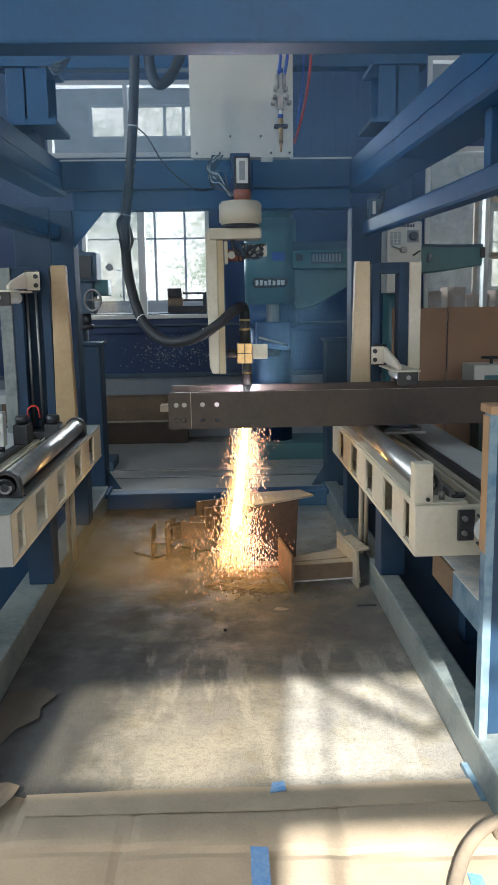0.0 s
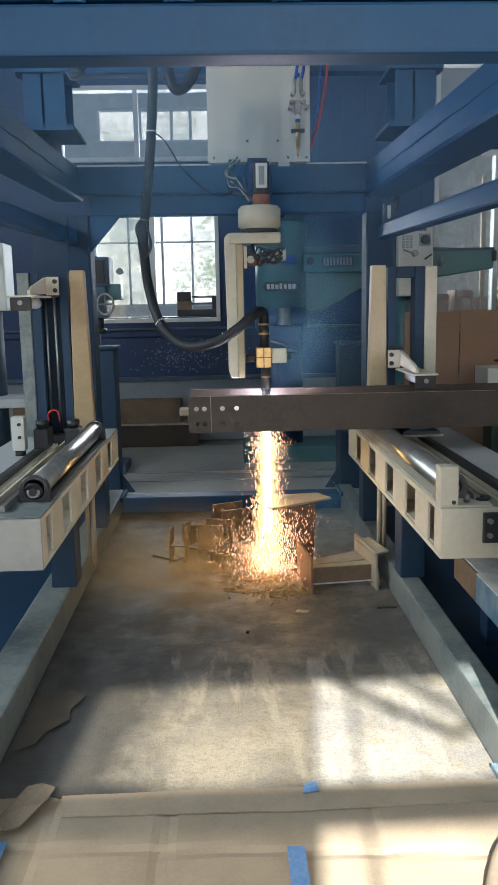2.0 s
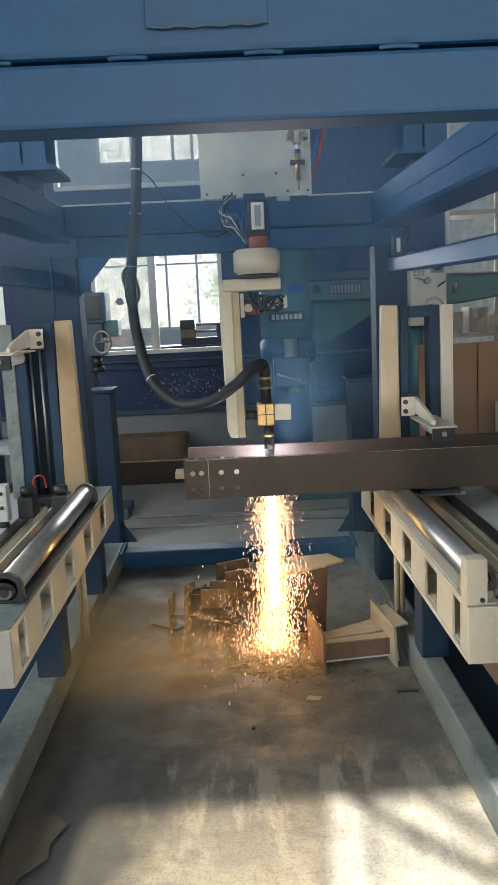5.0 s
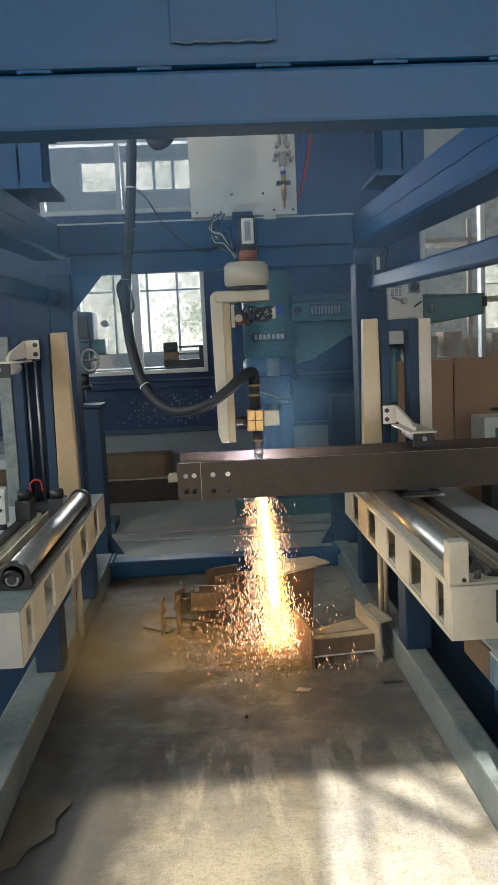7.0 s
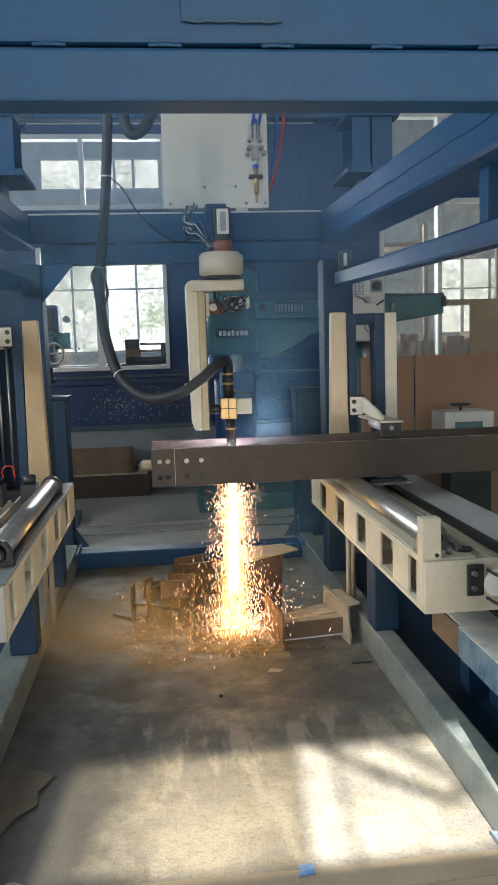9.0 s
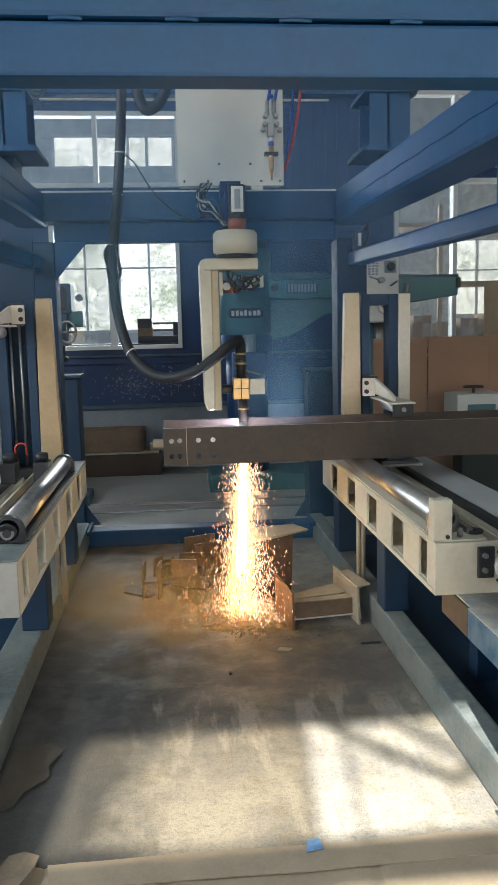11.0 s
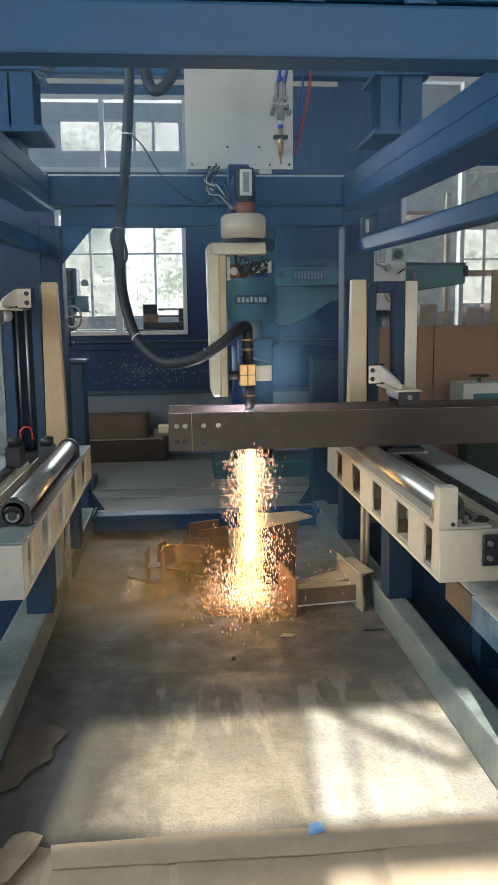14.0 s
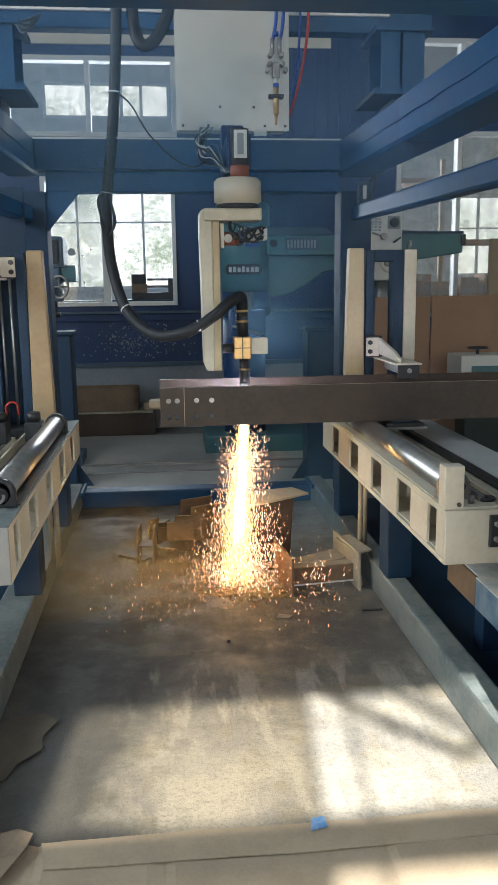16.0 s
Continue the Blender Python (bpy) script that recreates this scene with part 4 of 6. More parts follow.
    for y in (3.88, 4.98):
        part("tie_bar", bx(0.19, 0.42, y + 0.03, y + 0.12, 0.46, 0.56, 0.005), DEEP, t)
    return t


roller_table("roller_table", 1, "cream roller table with cut-outs and polished roller beneath a beam")
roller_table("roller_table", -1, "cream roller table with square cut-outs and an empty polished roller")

car = thing("feed_carriage", (1.1, 4.5, 0.76), "black and steel feed carriage on the roller table's guides", "carriage")
part("plate", box(0.84, 1.12, 4.36, 4.7, 0.787, 0.805, 0.004), STEEL, car)
part("sub_plate", box(0.88, 1.08, 4.3, 4.62, 0.81, 0.83, 0.004), BLACK, car)
part("slide_block", box(0.86, 0.9, 4.4, 4.65, 0.76, 0.787, 0.003), BLACK, car)
part("pad", prism([(0.9, 0.83), (1.04, 0.83), (1.0, 0.86), (0.94, 0.86)], "y", 4.32, 4.42, 0.004), GREYBLUE, car)


def clamp_post(name, s, arm_z, label):
    """A clamp tower: tapered cream plate, dark slide frame, rods and a pressing arm."""
    X = lambda x: x if s > 0 else -0.08 - x
    t = thing(name, (X(1.0), 5.0, 0.15), label, "clamp tower")

    def bx(a, b, *rest, **kw):
        return box(min(X(a), X(b)), max(X(a), X(b)), *rest, **kw)

    A = lambda x: X(x + (0.05 if s < 0 else 0.0))

    def abx(a, b, *rest, **kw):
        return box(min(A(a), A(b)), max(A(a), A(b)), *rest, **kw)

    face = [(X(0.8), 0.76), (X(0.925), 0.76), (X(0.91), 1.745), (X(0.824), 1.745)]
    part("tapered_plate", prism(face, "y", 4.95, 5.02, 0.005), SPARKLIT if s > 0 else TAN, t, "cream tapered upright" if s > 0 else "tan tapered upright")
    part("slide_frame", bx(0.925, 0.975, 4.96, 5.08, 0.75, 1.735, 0.004), DEEP, t)
    part("slide_frame", bx(1.09, 1.15, 4.96, 5.08, 0.75, 1.735, 0.004), DEEP, t)
    part("slide_frame", bx(0.975, 1.09, 4.96, 5.08, 1.67, 1.735, 0.004), DEEP, t)
    # Left outer plate: grey paint, taken darker for the dim light there.
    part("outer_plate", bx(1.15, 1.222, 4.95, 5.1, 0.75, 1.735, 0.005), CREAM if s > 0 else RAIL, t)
    if s < 0:
        part("back_panel", bx(0.93, 1.15, 5.1, 5.12, 0.3, 2.1, 0.003), DEEP, t)
    for x in (1.02, 1.075) if s < 0 else ():
        part("screw_rod", rod((X(x), 5.02, 0.76), (X(x), 5.02, 1.67), 0.008, n=14), CHROME, t)
        part("screw_nut", rod((X(x), 5.02, 1.62), (X(x), 5.02, 1.67), 0.014, n=12), BLACK, t)
    z = arm_z
    part("slide_block", abx(0.93, 1.0, 4.86, 4.96, z - 0.04, z + 0.085, 0.006), BLACK, t)
    arm = part("press_arm", prism([(4.88, z + 0.075), (4.88, z - 0.02), (4.46, z - 0.035), (4.46, z - 0.01), (4.54, z + 0.015)], "x", min(A(0.98), A(1.0)), max(A(0.98), A(1.0)), 0.004), CREAM, t, "cream welded press arm")
    part("arm_plate", abx(0.955, 1.1, 4.42, 4.88, z - 0.046, z - 0.036, 0.003), CREAM, arm)
    part("mount_plate", abx(0.905, 0.98, 4.845, 4.86, z - 0.03, z + 0.075, 0.004), CREAM, arm)
    for dz in (-0.003, 0.048):
        part("bolt", rod((A(0.925), 4.845, z + dz), (A(0.925), 4.83, z + dz), 0.014, n=6), BLACK, arm)
    part("press_roller", rod((A(1.03), 4.46, z - 0.075), (A(1.03), 4.8, z - 0.075), 0.032, n=24), ALU, arm, "pale press roller")
    part("roller_bracket", abx(0.975, 1.085, 4.42, 4.45, z - 0.118, z - 0.046, 0.004), BLACK, arm)
    part("axle_end", rod((A(1.03), 4.42, z - 0.075), (A(1.03), 4.41, z - 0.075), 0.013, n=12), STEEL, arm)
    part("base_block", bx(0.84, 1.16, 4.9, 5.12, 0.7, 0.758, 0.004), BLACK, t)
    return t


clamp_post("clamp_tower", 1, 1.165, "cream and black clamp tower with its arm pressing on the beam")
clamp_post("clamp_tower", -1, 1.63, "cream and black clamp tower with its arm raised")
unit = thing("rod_base", (-1.0, 4.5, 0.76), "dark cast bearing blocks at the foot of the clamp tower", "bearing block")
for x in (-1.09, -0.92):
    part("block", box(x - 0.045, x + 0.035, 4.42, 4.55, 0.76, 0.87, 0.008), BLACK, unit)
    part("cap", rod((x - 0.005, 4.48, 0.87), (x - 0.005, 4.48, 0.915), 0.036, n=20, bevel=0.004), BLACK, unit)
solo("red_tube", tube([(-1.06, 4.5, 0.9), (-1.065, 4.5, 0.94), (-1.04, 4.5, 0.965), (-1.01, 4.5, 0.955), (-1.0, 4.5, 0.9)], 0.005), RED, "short red air tube between the bearing blocks", "tube")
tw = thing("terminal_box", (-1.19, 4.35, 0.74), "small white terminal box with two black buttons", "control box")
part("case", box(-1.235, -1.165, 4.35, 4.42, 0.765, 0.95, 0.006), WHITE, tw)
part("gland", rod((-1.2, 4.385, 0.735), (-1.2, 4.385, 0.765), 0.028, n=16), BLACK, tw)
for z in (0.84, 0.91):
    part("button", rod((-1.19, 4.35, z), (-1.19, 4.335, z), 0.009, n=12), BLACK, tw)

# ---- the steel beam and its offcuts ----


def h_section(x0, x1, y0, y1, z0, z1, tf=0.013, tw_=0.009, bm=None):
    """An H profile lying on its side along x: two upright flanges and a level web."""
    bm = box(x0, x1, y0, y0 + tf, z0, z1, 0.0015, bm)
    box(x0, x1, y1 - tf, y1, z0, z1, 0.0015, bm)
    zm = (z0 + z1) / 2
    return box(x0, x1, y0 + tf, y1 - tf, zm - tw_ / 2, zm + tw_ / 2, 0, bm)


BZ0, BZ1, BY0, BY1 = 0.858, 1.05, 4.235, 4.64
beam = thing("steel_beam", (1.4, 4.43, BZ0), "dark mill-scale H-section steel beam with bolt holes lying on rollers", "steel beam")


def holed_flange(x0, x1, y0, y1, z0, z1, holes, r):
    """A flange plate with round holes right through it."""
    bm = bmesh.new()
    xs = sorted({x0, x1, *[h[0] - 1.6 * r for h in holes], *[h[0] + 1.6 * r for h in holes]})
    zs = sorted({z0, z1, *[h[1] - 1.6 * r for h in holes], *[h[1] + 1.6 * r for h in holes]})
    n = 16
    for i in range(len(xs) - 1):
        for k in range(len(zs) - 1):
            a, b, c, d = xs[i], xs[i + 1], zs[k], zs[k + 1]
            mid = [h for h in holes if a < h[0] < b and c < h[1] < d]
            for y in (y0, y1):
                if not mid:
                    bm.faces.new([bm.verts.new(p) for p in ((a, y, c), (b, y, c), (b, y, d), (a, y, d))])
                    continue
                hx, hz = mid[0]
                ring, rim = [], []
                for q in range(n):
                    t = 2 * math.pi * (q + 0.5) / n
                    u, v = math.cos(t), math.sin(t)
                    k2 = 1 / max(abs(u), abs(v))
                    ring.append(bm.verts.new((hx + r * u, y, hz + r * v)))
                    rim.append(bm.verts.new((hx + 1.6 * r * u * k2, y, hz + 1.6 * r * v * k2)))
                corner = [(b, y, d), (a, y, d), (a, y, c), (b, y, c)]
                for q in range(n):
                    w = (q + 1) % n
                    face = [ring[q], rim[q], rim[w], ring[w]]
                    if (q + 1) % 4 == 2:
                        face.insert(2, bm.verts.new(corner[((q + 1) // 4) % 4]))
                    bm.faces.new(face)
            if mid:
                hx, hz = mid[0]
                for q in range(n):
                    t, t2 = 2 * math.pi * (q + 0.5) / n, 2 * math.pi * (q + 1.5) / n
                    bm.faces.new([bm.verts.new((hx + r * math.cos(g), y, hz + r * math.sin(g))) for g, y in ((t, y0), (t2, y0), (t2, y1), (t, y1))])
    for a, b, c, d in (((x0, z0), (x1, z0), 0, 0), ((x1, z0), (x1, z1), 0, 0), ((x1, z1), (x0, z1), 0, 0), ((x0, z1), (x0, z0), 0, 0)):
        bm.faces.new([bm.verts.new(p) for p in ((a[0], y0, a[1]), (b[0], y0, b[1]), (b[0], y1, b[1]), (a[0], y1, a[1]))])
    bmesh.ops.remove_doubles(bm, verts=bm.verts, dist=1e-4)
    bmesh.ops.recalc_face_normals(bm, faces=bm.faces)
    return bm


HOLES = [(x, z) for x in (-0.232, -0.19, -0.095, -0.02) for z in (0.906, 0.985)]
part("near_flange", holed_flange(-0.273, 3.4, BY0, BY0 + 0.013, BZ0, BZ1, HOLES, 0.013), SCALE, beam)
part("far_flange", holed_flange(-0.273, 3.4, BY1 - 0.013, BY1, BZ0, BZ1, HOLES, 0.013), SCALE, beam)
part("web", box(-0.273, 3.4, BY0 + 0.013, BY1 - 0.013, 0.95, 0.959, 0), PALESTEEL, beam)
part("scribed_cut", box(-0.157, -0.154, BY0 - 0.001, BY0 + 0.001, BZ0, BZ1, 0), PALESTEEL, beam, "pale scribed cut line")
part("bright_edge", box(0.2, 3.4, BY0 + 0.001, BY0 + 0.004, BZ1, BZ1 + 0.0012, 0), PALESTEEL, beam, "worn bright edge")
solo("packing_block", box(-0.33, -0.275, 4.4, 4.5, 0.93, 0.965, 0.004), CARD, "small pale wedge at the beam's end", "wedge")

def placed(bm, m):
    bmesh.ops.transform(bm, matrix=m, verts=bm.verts)
    return bm


cut = thing("h_beam_offcut", (0.53, 4.27, 0), "short rusty H-beam offcut lying with both flanges upright", "steel offcut")
o = Matrix.Translation((0.535, 4.1, 0)) @ Matrix.Rotation(radians(7), 4, "Z")
part("flange", placed(prism([(0, 0), (0.36, 0), (0.36, 0.2), (0, 0.2)], "x", -0.185, -0.172, 0.0015), o), RUST, cut, "rusty flange facing the sparks")
part("flange", placed(prism([(0.0, 0), (0.42, 0.0), (0.42, 0.2), (0.02, 0.2)], "x", 0.172, 0.185, 0.0015), o), PALESTEEL, cut)
part("web", placed(prism([(-0.172, 0.1), (0.172, 0.1), (0.172, 0.17), (-0.172, 0.145)], "z", 0.108, 0.117, 0.001), o), PALESTEEL, cut)
part("web", placed(prism([(-0.172, 0.16), (0.12, 0.185), (0.172, 0.2), (0.172, 0.36), (-0.172, 0.22)], "z", 0.108, 0.117, 0.001), o), PALESTEEL, cut)
part("end_stiffener", placed(box(-0.172, 0.172, 0.088, 0.1, 0.03, 0.117, 0.001), o), STOCK, cut)
part("cut_edge", placed(box(-0.172, 0.172, 0.084, 0.088, 0.026, 0.033, 0), o), ALU, cut, "bright freshly cut edge")
side = thing("plate_offcut", (0.77, 4.3, 0), "pale bent angle offcut leaning on the floor rail", "steel offcut")
m2 = Matrix.Translation((0.757, 4.16, 0)) @ Matrix.Rotation(radians(-9), 4, "Y") @ Matrix.Rotation(radians(10), 4, "Z")
part("plate", placed(box(-0.03, 0.055, 0.0, 0.3, 0.19, 0.2, 0.002), m2), PALESTEEL, side)
part("leg", placed(prism([(0.0, 0.02), (0.3, 0.0), (0.3, 0.19), (0.0, 0.19)], "x", -0.03, -0.02, 0.002), m2), PALESTEEL, side)
tee = thing("tee_offcut", (0.33, 4.55, 0), "dark standing H-beam offcut with a dusty top flange", "steel offcut")
part("top_flange", prism([(0.1, 4.5), (0.17, 4.38), (0.33, 4.48), (0.53, 4.61), (0.46, 4.75), (0.1, 4.68)], "z", 0.39, 0.402, 0.002), PALESTEEL, tee)
part("web", prism([(0.11, 0.012), (0.42, 0.012), (0.44, 0.39), (0.11, 0.39)], "y", 4.59, 4.6, 0.001), SCALE, tee)
part("bottom_flange", box(0.0, 0.42, 4.5, 4.7, 0, 0.012, 0.001), RUST, tee)


def small_offcut(x, y, a, length, depth, high, lay, mat, label):
    """A short H-section cut-off: two flanges and a web. lay: degrees by which it is tipped over."""
    t = thing("steel_cutoff", (x, y, 0), label, "steel offcut", "scrap heap")
    m = Matrix.Translation((x, y, 0)) @ Matrix.Rotation(radians(a), 4, "Z")
    tip = Matrix.Translation((0, 0, high / 2 * abs(math.cos(radians(lay))) + depth / 2 * abs(math.sin(radians(lay))))) @ Matrix.Rotation(radians(lay), 4, "X")
    m = m @ tip
    part("flange", placed(prism([(-length / 2, -high / 2), (length / 2, -high / 2), (length * 0.36, high / 2), (-length / 2, high / 2)], "y", -depth / 2, -depth / 2 + 0.01, 0.001), m), mat, t)
    part("flange", placed(prism([(-length / 2, -high / 2), (length / 2, -high / 2), (length / 2, high / 2), (-length * 0.4, high / 2)], "y", depth / 2 - 0.01, depth / 2, 0.001), m), mat, t)
    part("web", placed(box(-length * 0.42, length * 0.36, -depth / 2 + 0.01, depth / 2 - 0.01, -0.004, 0.004, 0.001), m), SCALE, t)
    return t


small_offcut(-0.38, 4.76, 84, 0.14, 0.1, 0.2, 0, STOCK, "narrow rusty H-section cut-off standing on end")
small_offcut(-0.25, 5.02, 10, 0.16, 0.12, 0.13, 0, SCALE, "dark H-section cut-off in the scrap heap")
small_offcut(-0.16, 4.95, -12, 0.18, 0.16, 0.18, 0, STOCK, "rusty H-section cut-off in the scrap heap")
small_offcut(-0.05, 5.2, 24, 0.24, 0.2, 0.22, 0, STOCK, "larger rusty H-section cut-off behind the heap")
small_offcut(-0.31, 5.16, 60, 0.12, 0.1, 0.12, 0, STOCK, "small grey steel cut-off in the scrap heap")
low = thing("plate_cutoff", (-0.2, 4.75, 0), "flat dark trapezoid plate cut-off lying low", "steel offcut", "scrap heap")
part("plate", placed(prism([(-0.15, 0.03), (0.12, -0.1), (0.16, -0.04), (0.1, 0.1), (-0.1, 0.1)], "z", 0.06, 0.07, 0.001), Matrix.Translation((-0.18, 4.76, 0)) @ Matrix.Rotation(radians(6), 4, "X")), SCALE, low)
part("foot", box(-0.2, -0.17, 4.7, 4.86, 0, 0.065, 0.001), SCALE, low)
# Flat dark piece laid where the heap's shadow falls on the floor.
solo("dark_strip", prism([(-0.55, 4.84), (-0.4, 4.72), (-0.36, 4.78), (-0.5, 4.96), (-0.55, 4.95)], "z", 0.0, 0.012, 0.001), SCALE, "dark flat piece standing in for the heap's shadow on the floor", "steel offcut", "scrap heap")

slag = bmesh.new()
rng = random.Random(4)
for i in range(260):
    a, d = rng.uniform(0, 6.283), abs(rng.gauss(0, 0.22))
    x, y, r = 0.12 + d * 1.35 * math.cos(a), 4.2 + d * math.sin(a), rng.uniform(0.001, 0.0035)
    b2 = bmesh.new()
    bmesh.ops.create_icosphere(b2, subdivisions=1, radius=r)
    for v in b2.verts:
        v.co = v.co * rng.uniform(0.7, 1.3) + Vector((x, y, r * 0.5))
    joined(slag, b2)
solo("slag_grit", slag, GREASE, "dark slag grit scattered below the cut", "slag", kind="stuff")
gold = bmesh.new()
for i in range(420):
    x, y, r = rng.gauss(0.24, 0.12), rng.gauss(4.13, 0.05), rng.uniform(0.0015, 0.006)
    b2 = bmesh.new()
    bmesh.ops.create_icosphere(b2, subdivisions=1, radius=r)
    for v in b2.verts:
        v.co = v.co * rng.uniform(0.7, 1.3) + Vector((x, y, r * 0.5))
    joined(gold, b2)
solo("slag_crumbs", gold, SLAG, "golden-grey slag crumbs heaped beside the offcut", "slag", kind="stuff")
bed = bmesh.new()
for i in range(3):
    b2 = bmesh.new()
    bmesh.ops.create_grid(b2, x_segments=40, y_segments=30, size=1)
    cx, cy, rx, ry, hh = ((0.22, 4.16, 0.15, 0.09, 0.022), (0.02, 4.2, 0.17, 0.08, 0.016), (0.12, 4.38, 0.2, 0.14, 0.02))[i]
    for v in b2.verts:
        x, y = v.co.x, v.co.y
        f = max(0, 1 - x * x - y * y)
        v.co = Vector((cx + x * rx, cy + y * ry, hh * (f + 0.55 * noise.noise((x * 4, y * 4, i)) - 0.25) - 0.001 * (i + 1)))
    joined(bed, b2)
solo("slag_bed", bed, SLAG, "golden-brown slag dust heaped under the cut", "slag", kind="stuff")

# ---- near floor ----


def sheet(name, outline, z, material_, label, category, wave=0.004, cell=0.03, creases=()):
    """A thin wavy sheet on the floor with an uneven edge."""
    bm = bmesh.new()
    xs, ys = [p[0] for p in outline], [p[1] for p in outline]
    nx, ny = max(2, int((max(xs) - min(xs)) / cell)), max(2, int((max(ys) - min(ys)) / cell))
    vs = bm.faces.new([bm.verts.new((x, y, z)) for x, y in outline])
    for i in range(1, nx):
        bmesh.ops.bisect_plane(bm, geom=bm.verts[:] + bm.edges[:] + bm.faces[:], plane_co=(min(xs) + i * (max(xs) - min(xs)) / nx, 0, 0), plane_no=(1, 0, 0))
    for i in range(1, ny):
        bmesh.ops.bisect_plane(bm, geom=bm.verts[:] + bm.edges[:] + bm.faces[:], plane_co=(0, min(ys) + i * (max(ys) - min(ys)) / ny, 0), plane_no=(0, 1, 0))
    for v in bm.verts:
        w = noise.noise((v.co.x * 4, v.co.y * 4, z * 100))
        v.co.z += wave * (0.5 + 0.5 * w)
        for (ax, ay), (bx_, by), deep in creases:
            d = abs((v.co.x - ax) * (by - ay) - (v.co.y - ay) * (bx_ - ax)) / math.hypot(bx_ - ax, by - ay)
            v.co.z -= deep * max(0, 1 - d / 0.03)
    ext = bmesh.ops.extrude_face_region(bm, geom=bm.faces[:])
    bmesh.ops.translate(bm, verts=[g for g in ext["geom"] if isinstance(g, bmesh.types.BMVert)], vec=(0, 0, 0.0035))
    bmesh.ops.recalc_face_normals(bm, faces=bm.faces)
    return solo(name, bm, material_, label, category)


rng = random.Random(7)
edge = [(-0.88 + i * 0.083, 2.335 + rng.uniform(-0.008, 0.008)) for i in range(21)]
card_sheet = sheet("cardboard_sheet", edge[::-1] + [(-0.88, 0.9), (0.78, 0.9)], 0.002, CARD, "flattened brown cardboard laid over the floor", "cardboard", 0.012, 0.025, (((-0.27, 2.4), (-0.33, 1.5), 0.008), ((-0.9, 2.1), (0.8, 1.98), 0.007), ((0.33, 2.4), (0.3, 1.5), 0.006), ((-0.62, 2.4), (-0.7, 1.5), 0.007)))
folded = sheet("folded_edge", [(-0.6, 2.22), (0.1, 2.21), (0.76, 2.22), (0.77, 2.33), (0.3, 2.327), (-0.2, 2.332), (-0.62, 2.328)], 0.011, CARD, "doubled brown edge with a crease", "", 0.004, 0.04)
folded.parent, folded.location = card_sheet, folded.location - card_sheet.location
sheet("cardboard_flap", [(-0.735, 2.36), (-0.69, 2.375), (-0.645, 2.35), (-0.655, 2.29), (-0.685, 2.22), (-0.71, 2.155), (-0.75, 2.14), (-0.79, 2.15), (-0.785, 2.2), (-0.76, 2.28)], 0.026, SCUFFED, "torn curled cardboard flap", "cardboard", 0.01, 0.03)
sheet("paper_scrap", [(-0.85, 2.62), (-0.85, 3.02), (-0.72, 3.06), (-0.66, 3.0), (-0.7, 2.9), (-0.69, 2.82), (-0.76, 2.74), (-0.78, 2.66)], 0.003, GRIMY, "grimy torn cardboard scrap on the floor", "cardboard", 0.006, 0.04)
sheet("tape_strip", [(0.057, 1.7), (0.107, 1.7), (0.109, 2.03), (0.06, 2.035)], 0.0215, TAPE, "blue adhesive tape on the cardboard", "tape", 0.002, 0.05)
sheet("tape_strip", [(0.13, 2.29), (0.18, 2.3), (0.178, 2.345), (0.14, 2.34)], 0.017, TAPE, "torn end of blue adhesive tape", "tape", 0.004, 0.03)
sheet("tape_strip", [(0.61, 1.7), (0.655, 1.7), (0.66, 1.9), (0.625, 1.91)], 0.013, TAPE, "blue adhesive tape on the cardboard", "tape", 0.002, 0.05)
sheet("tape_strip", [(-0.86, 1.8), (-0.74, 1.8), (-0.73, 2.1), (-0.86, 2.12)], 0.02, TAPE, "blue adhesive tape on the torn flap", "tape", 0.002, 0.05)
solo("floor_hose", tube([(0.45, 1.5, 0.03), (0.55, 1.78, 0.03), (0.6, 1.9, 0.03), (0.66, 2.0, 0.032), (0.74, 2.07, 0.04), (0.84, 2.1, 0.05)], 0.018), HOSEBEIGE, "pale rubber hose across the cardboard", "hose")
ring = bmesh.new()
tube([(0.8 + 0.045 * math.cos(k * 0.6), 2.05 + 0.045 * math.sin(k * 0.6), 0.03 + 0.01 * math.sin(k)) for k in range(9)], 0.012, bm=ring)
solo("crumpled_ring", ring, HOSEBEIGE, "crumpled pale hose end on the floor", "hose")
nut = solo("loose_nut", rod((0.0, 3.6, 0), (0.0, 3.6, 0.012), 0.009, n=6), BLACK, "small dark nut lying on the floor", "nut")
chip = sheet("bright_chip", [(0.24, 3.83), (0.3, 3.82), (0.32, 3.85), (0.26, 3.87)], 0.001, PALESTEEL, "pale metal chip on the floor", "metal chip", 0.002, 0.03)
solo("thin_shim", box(0.66, 0.76, 3.86, 3.875, 0, 0.006, 0.001), BLACK, "dark strip of steel on the floor", "steel strip")

# ---- side frame and bench ----
sf = thing("equipment_stand", (0.95, 2.6, 0), "blue angle-steel side frame with worn timber-coloured edge", "frame")
part("upright", box(0.785, 0.812, 2.33, 2.38, 0.02, 1.17, 0.004), WORN, sf, "scuffed blue upright with bare edge")
part("worn_edge", box(0.782, 0.785, 2.33, 2.38, 0.75, 1.165, 0.001), TIMBER, sf, "scraped bare orange edge")
part("top_bar", box(0.785, 1.4, 2.32, 2.42, 1.17, 1.195, 0.004), TIMBER, sf)
part("panel", box(0.812, 1.4, 2.36, 2.372, 0.05, 1.09, 0.002), DEEP, sf)
part("rail", box(0.812, 1.4, 2.335, 2.375, 1.09, 1.17, 0.004), TIMBER, sf)
part("foot", box(0.76, 1.4, 2.22, 2.42, 0.0, 0.02, 0.003), WORN, sf)
sh = thing("side_shelf", (1.1, 3.0, 0.0), "blue side shelf patched with pale worn tape", "shelf")
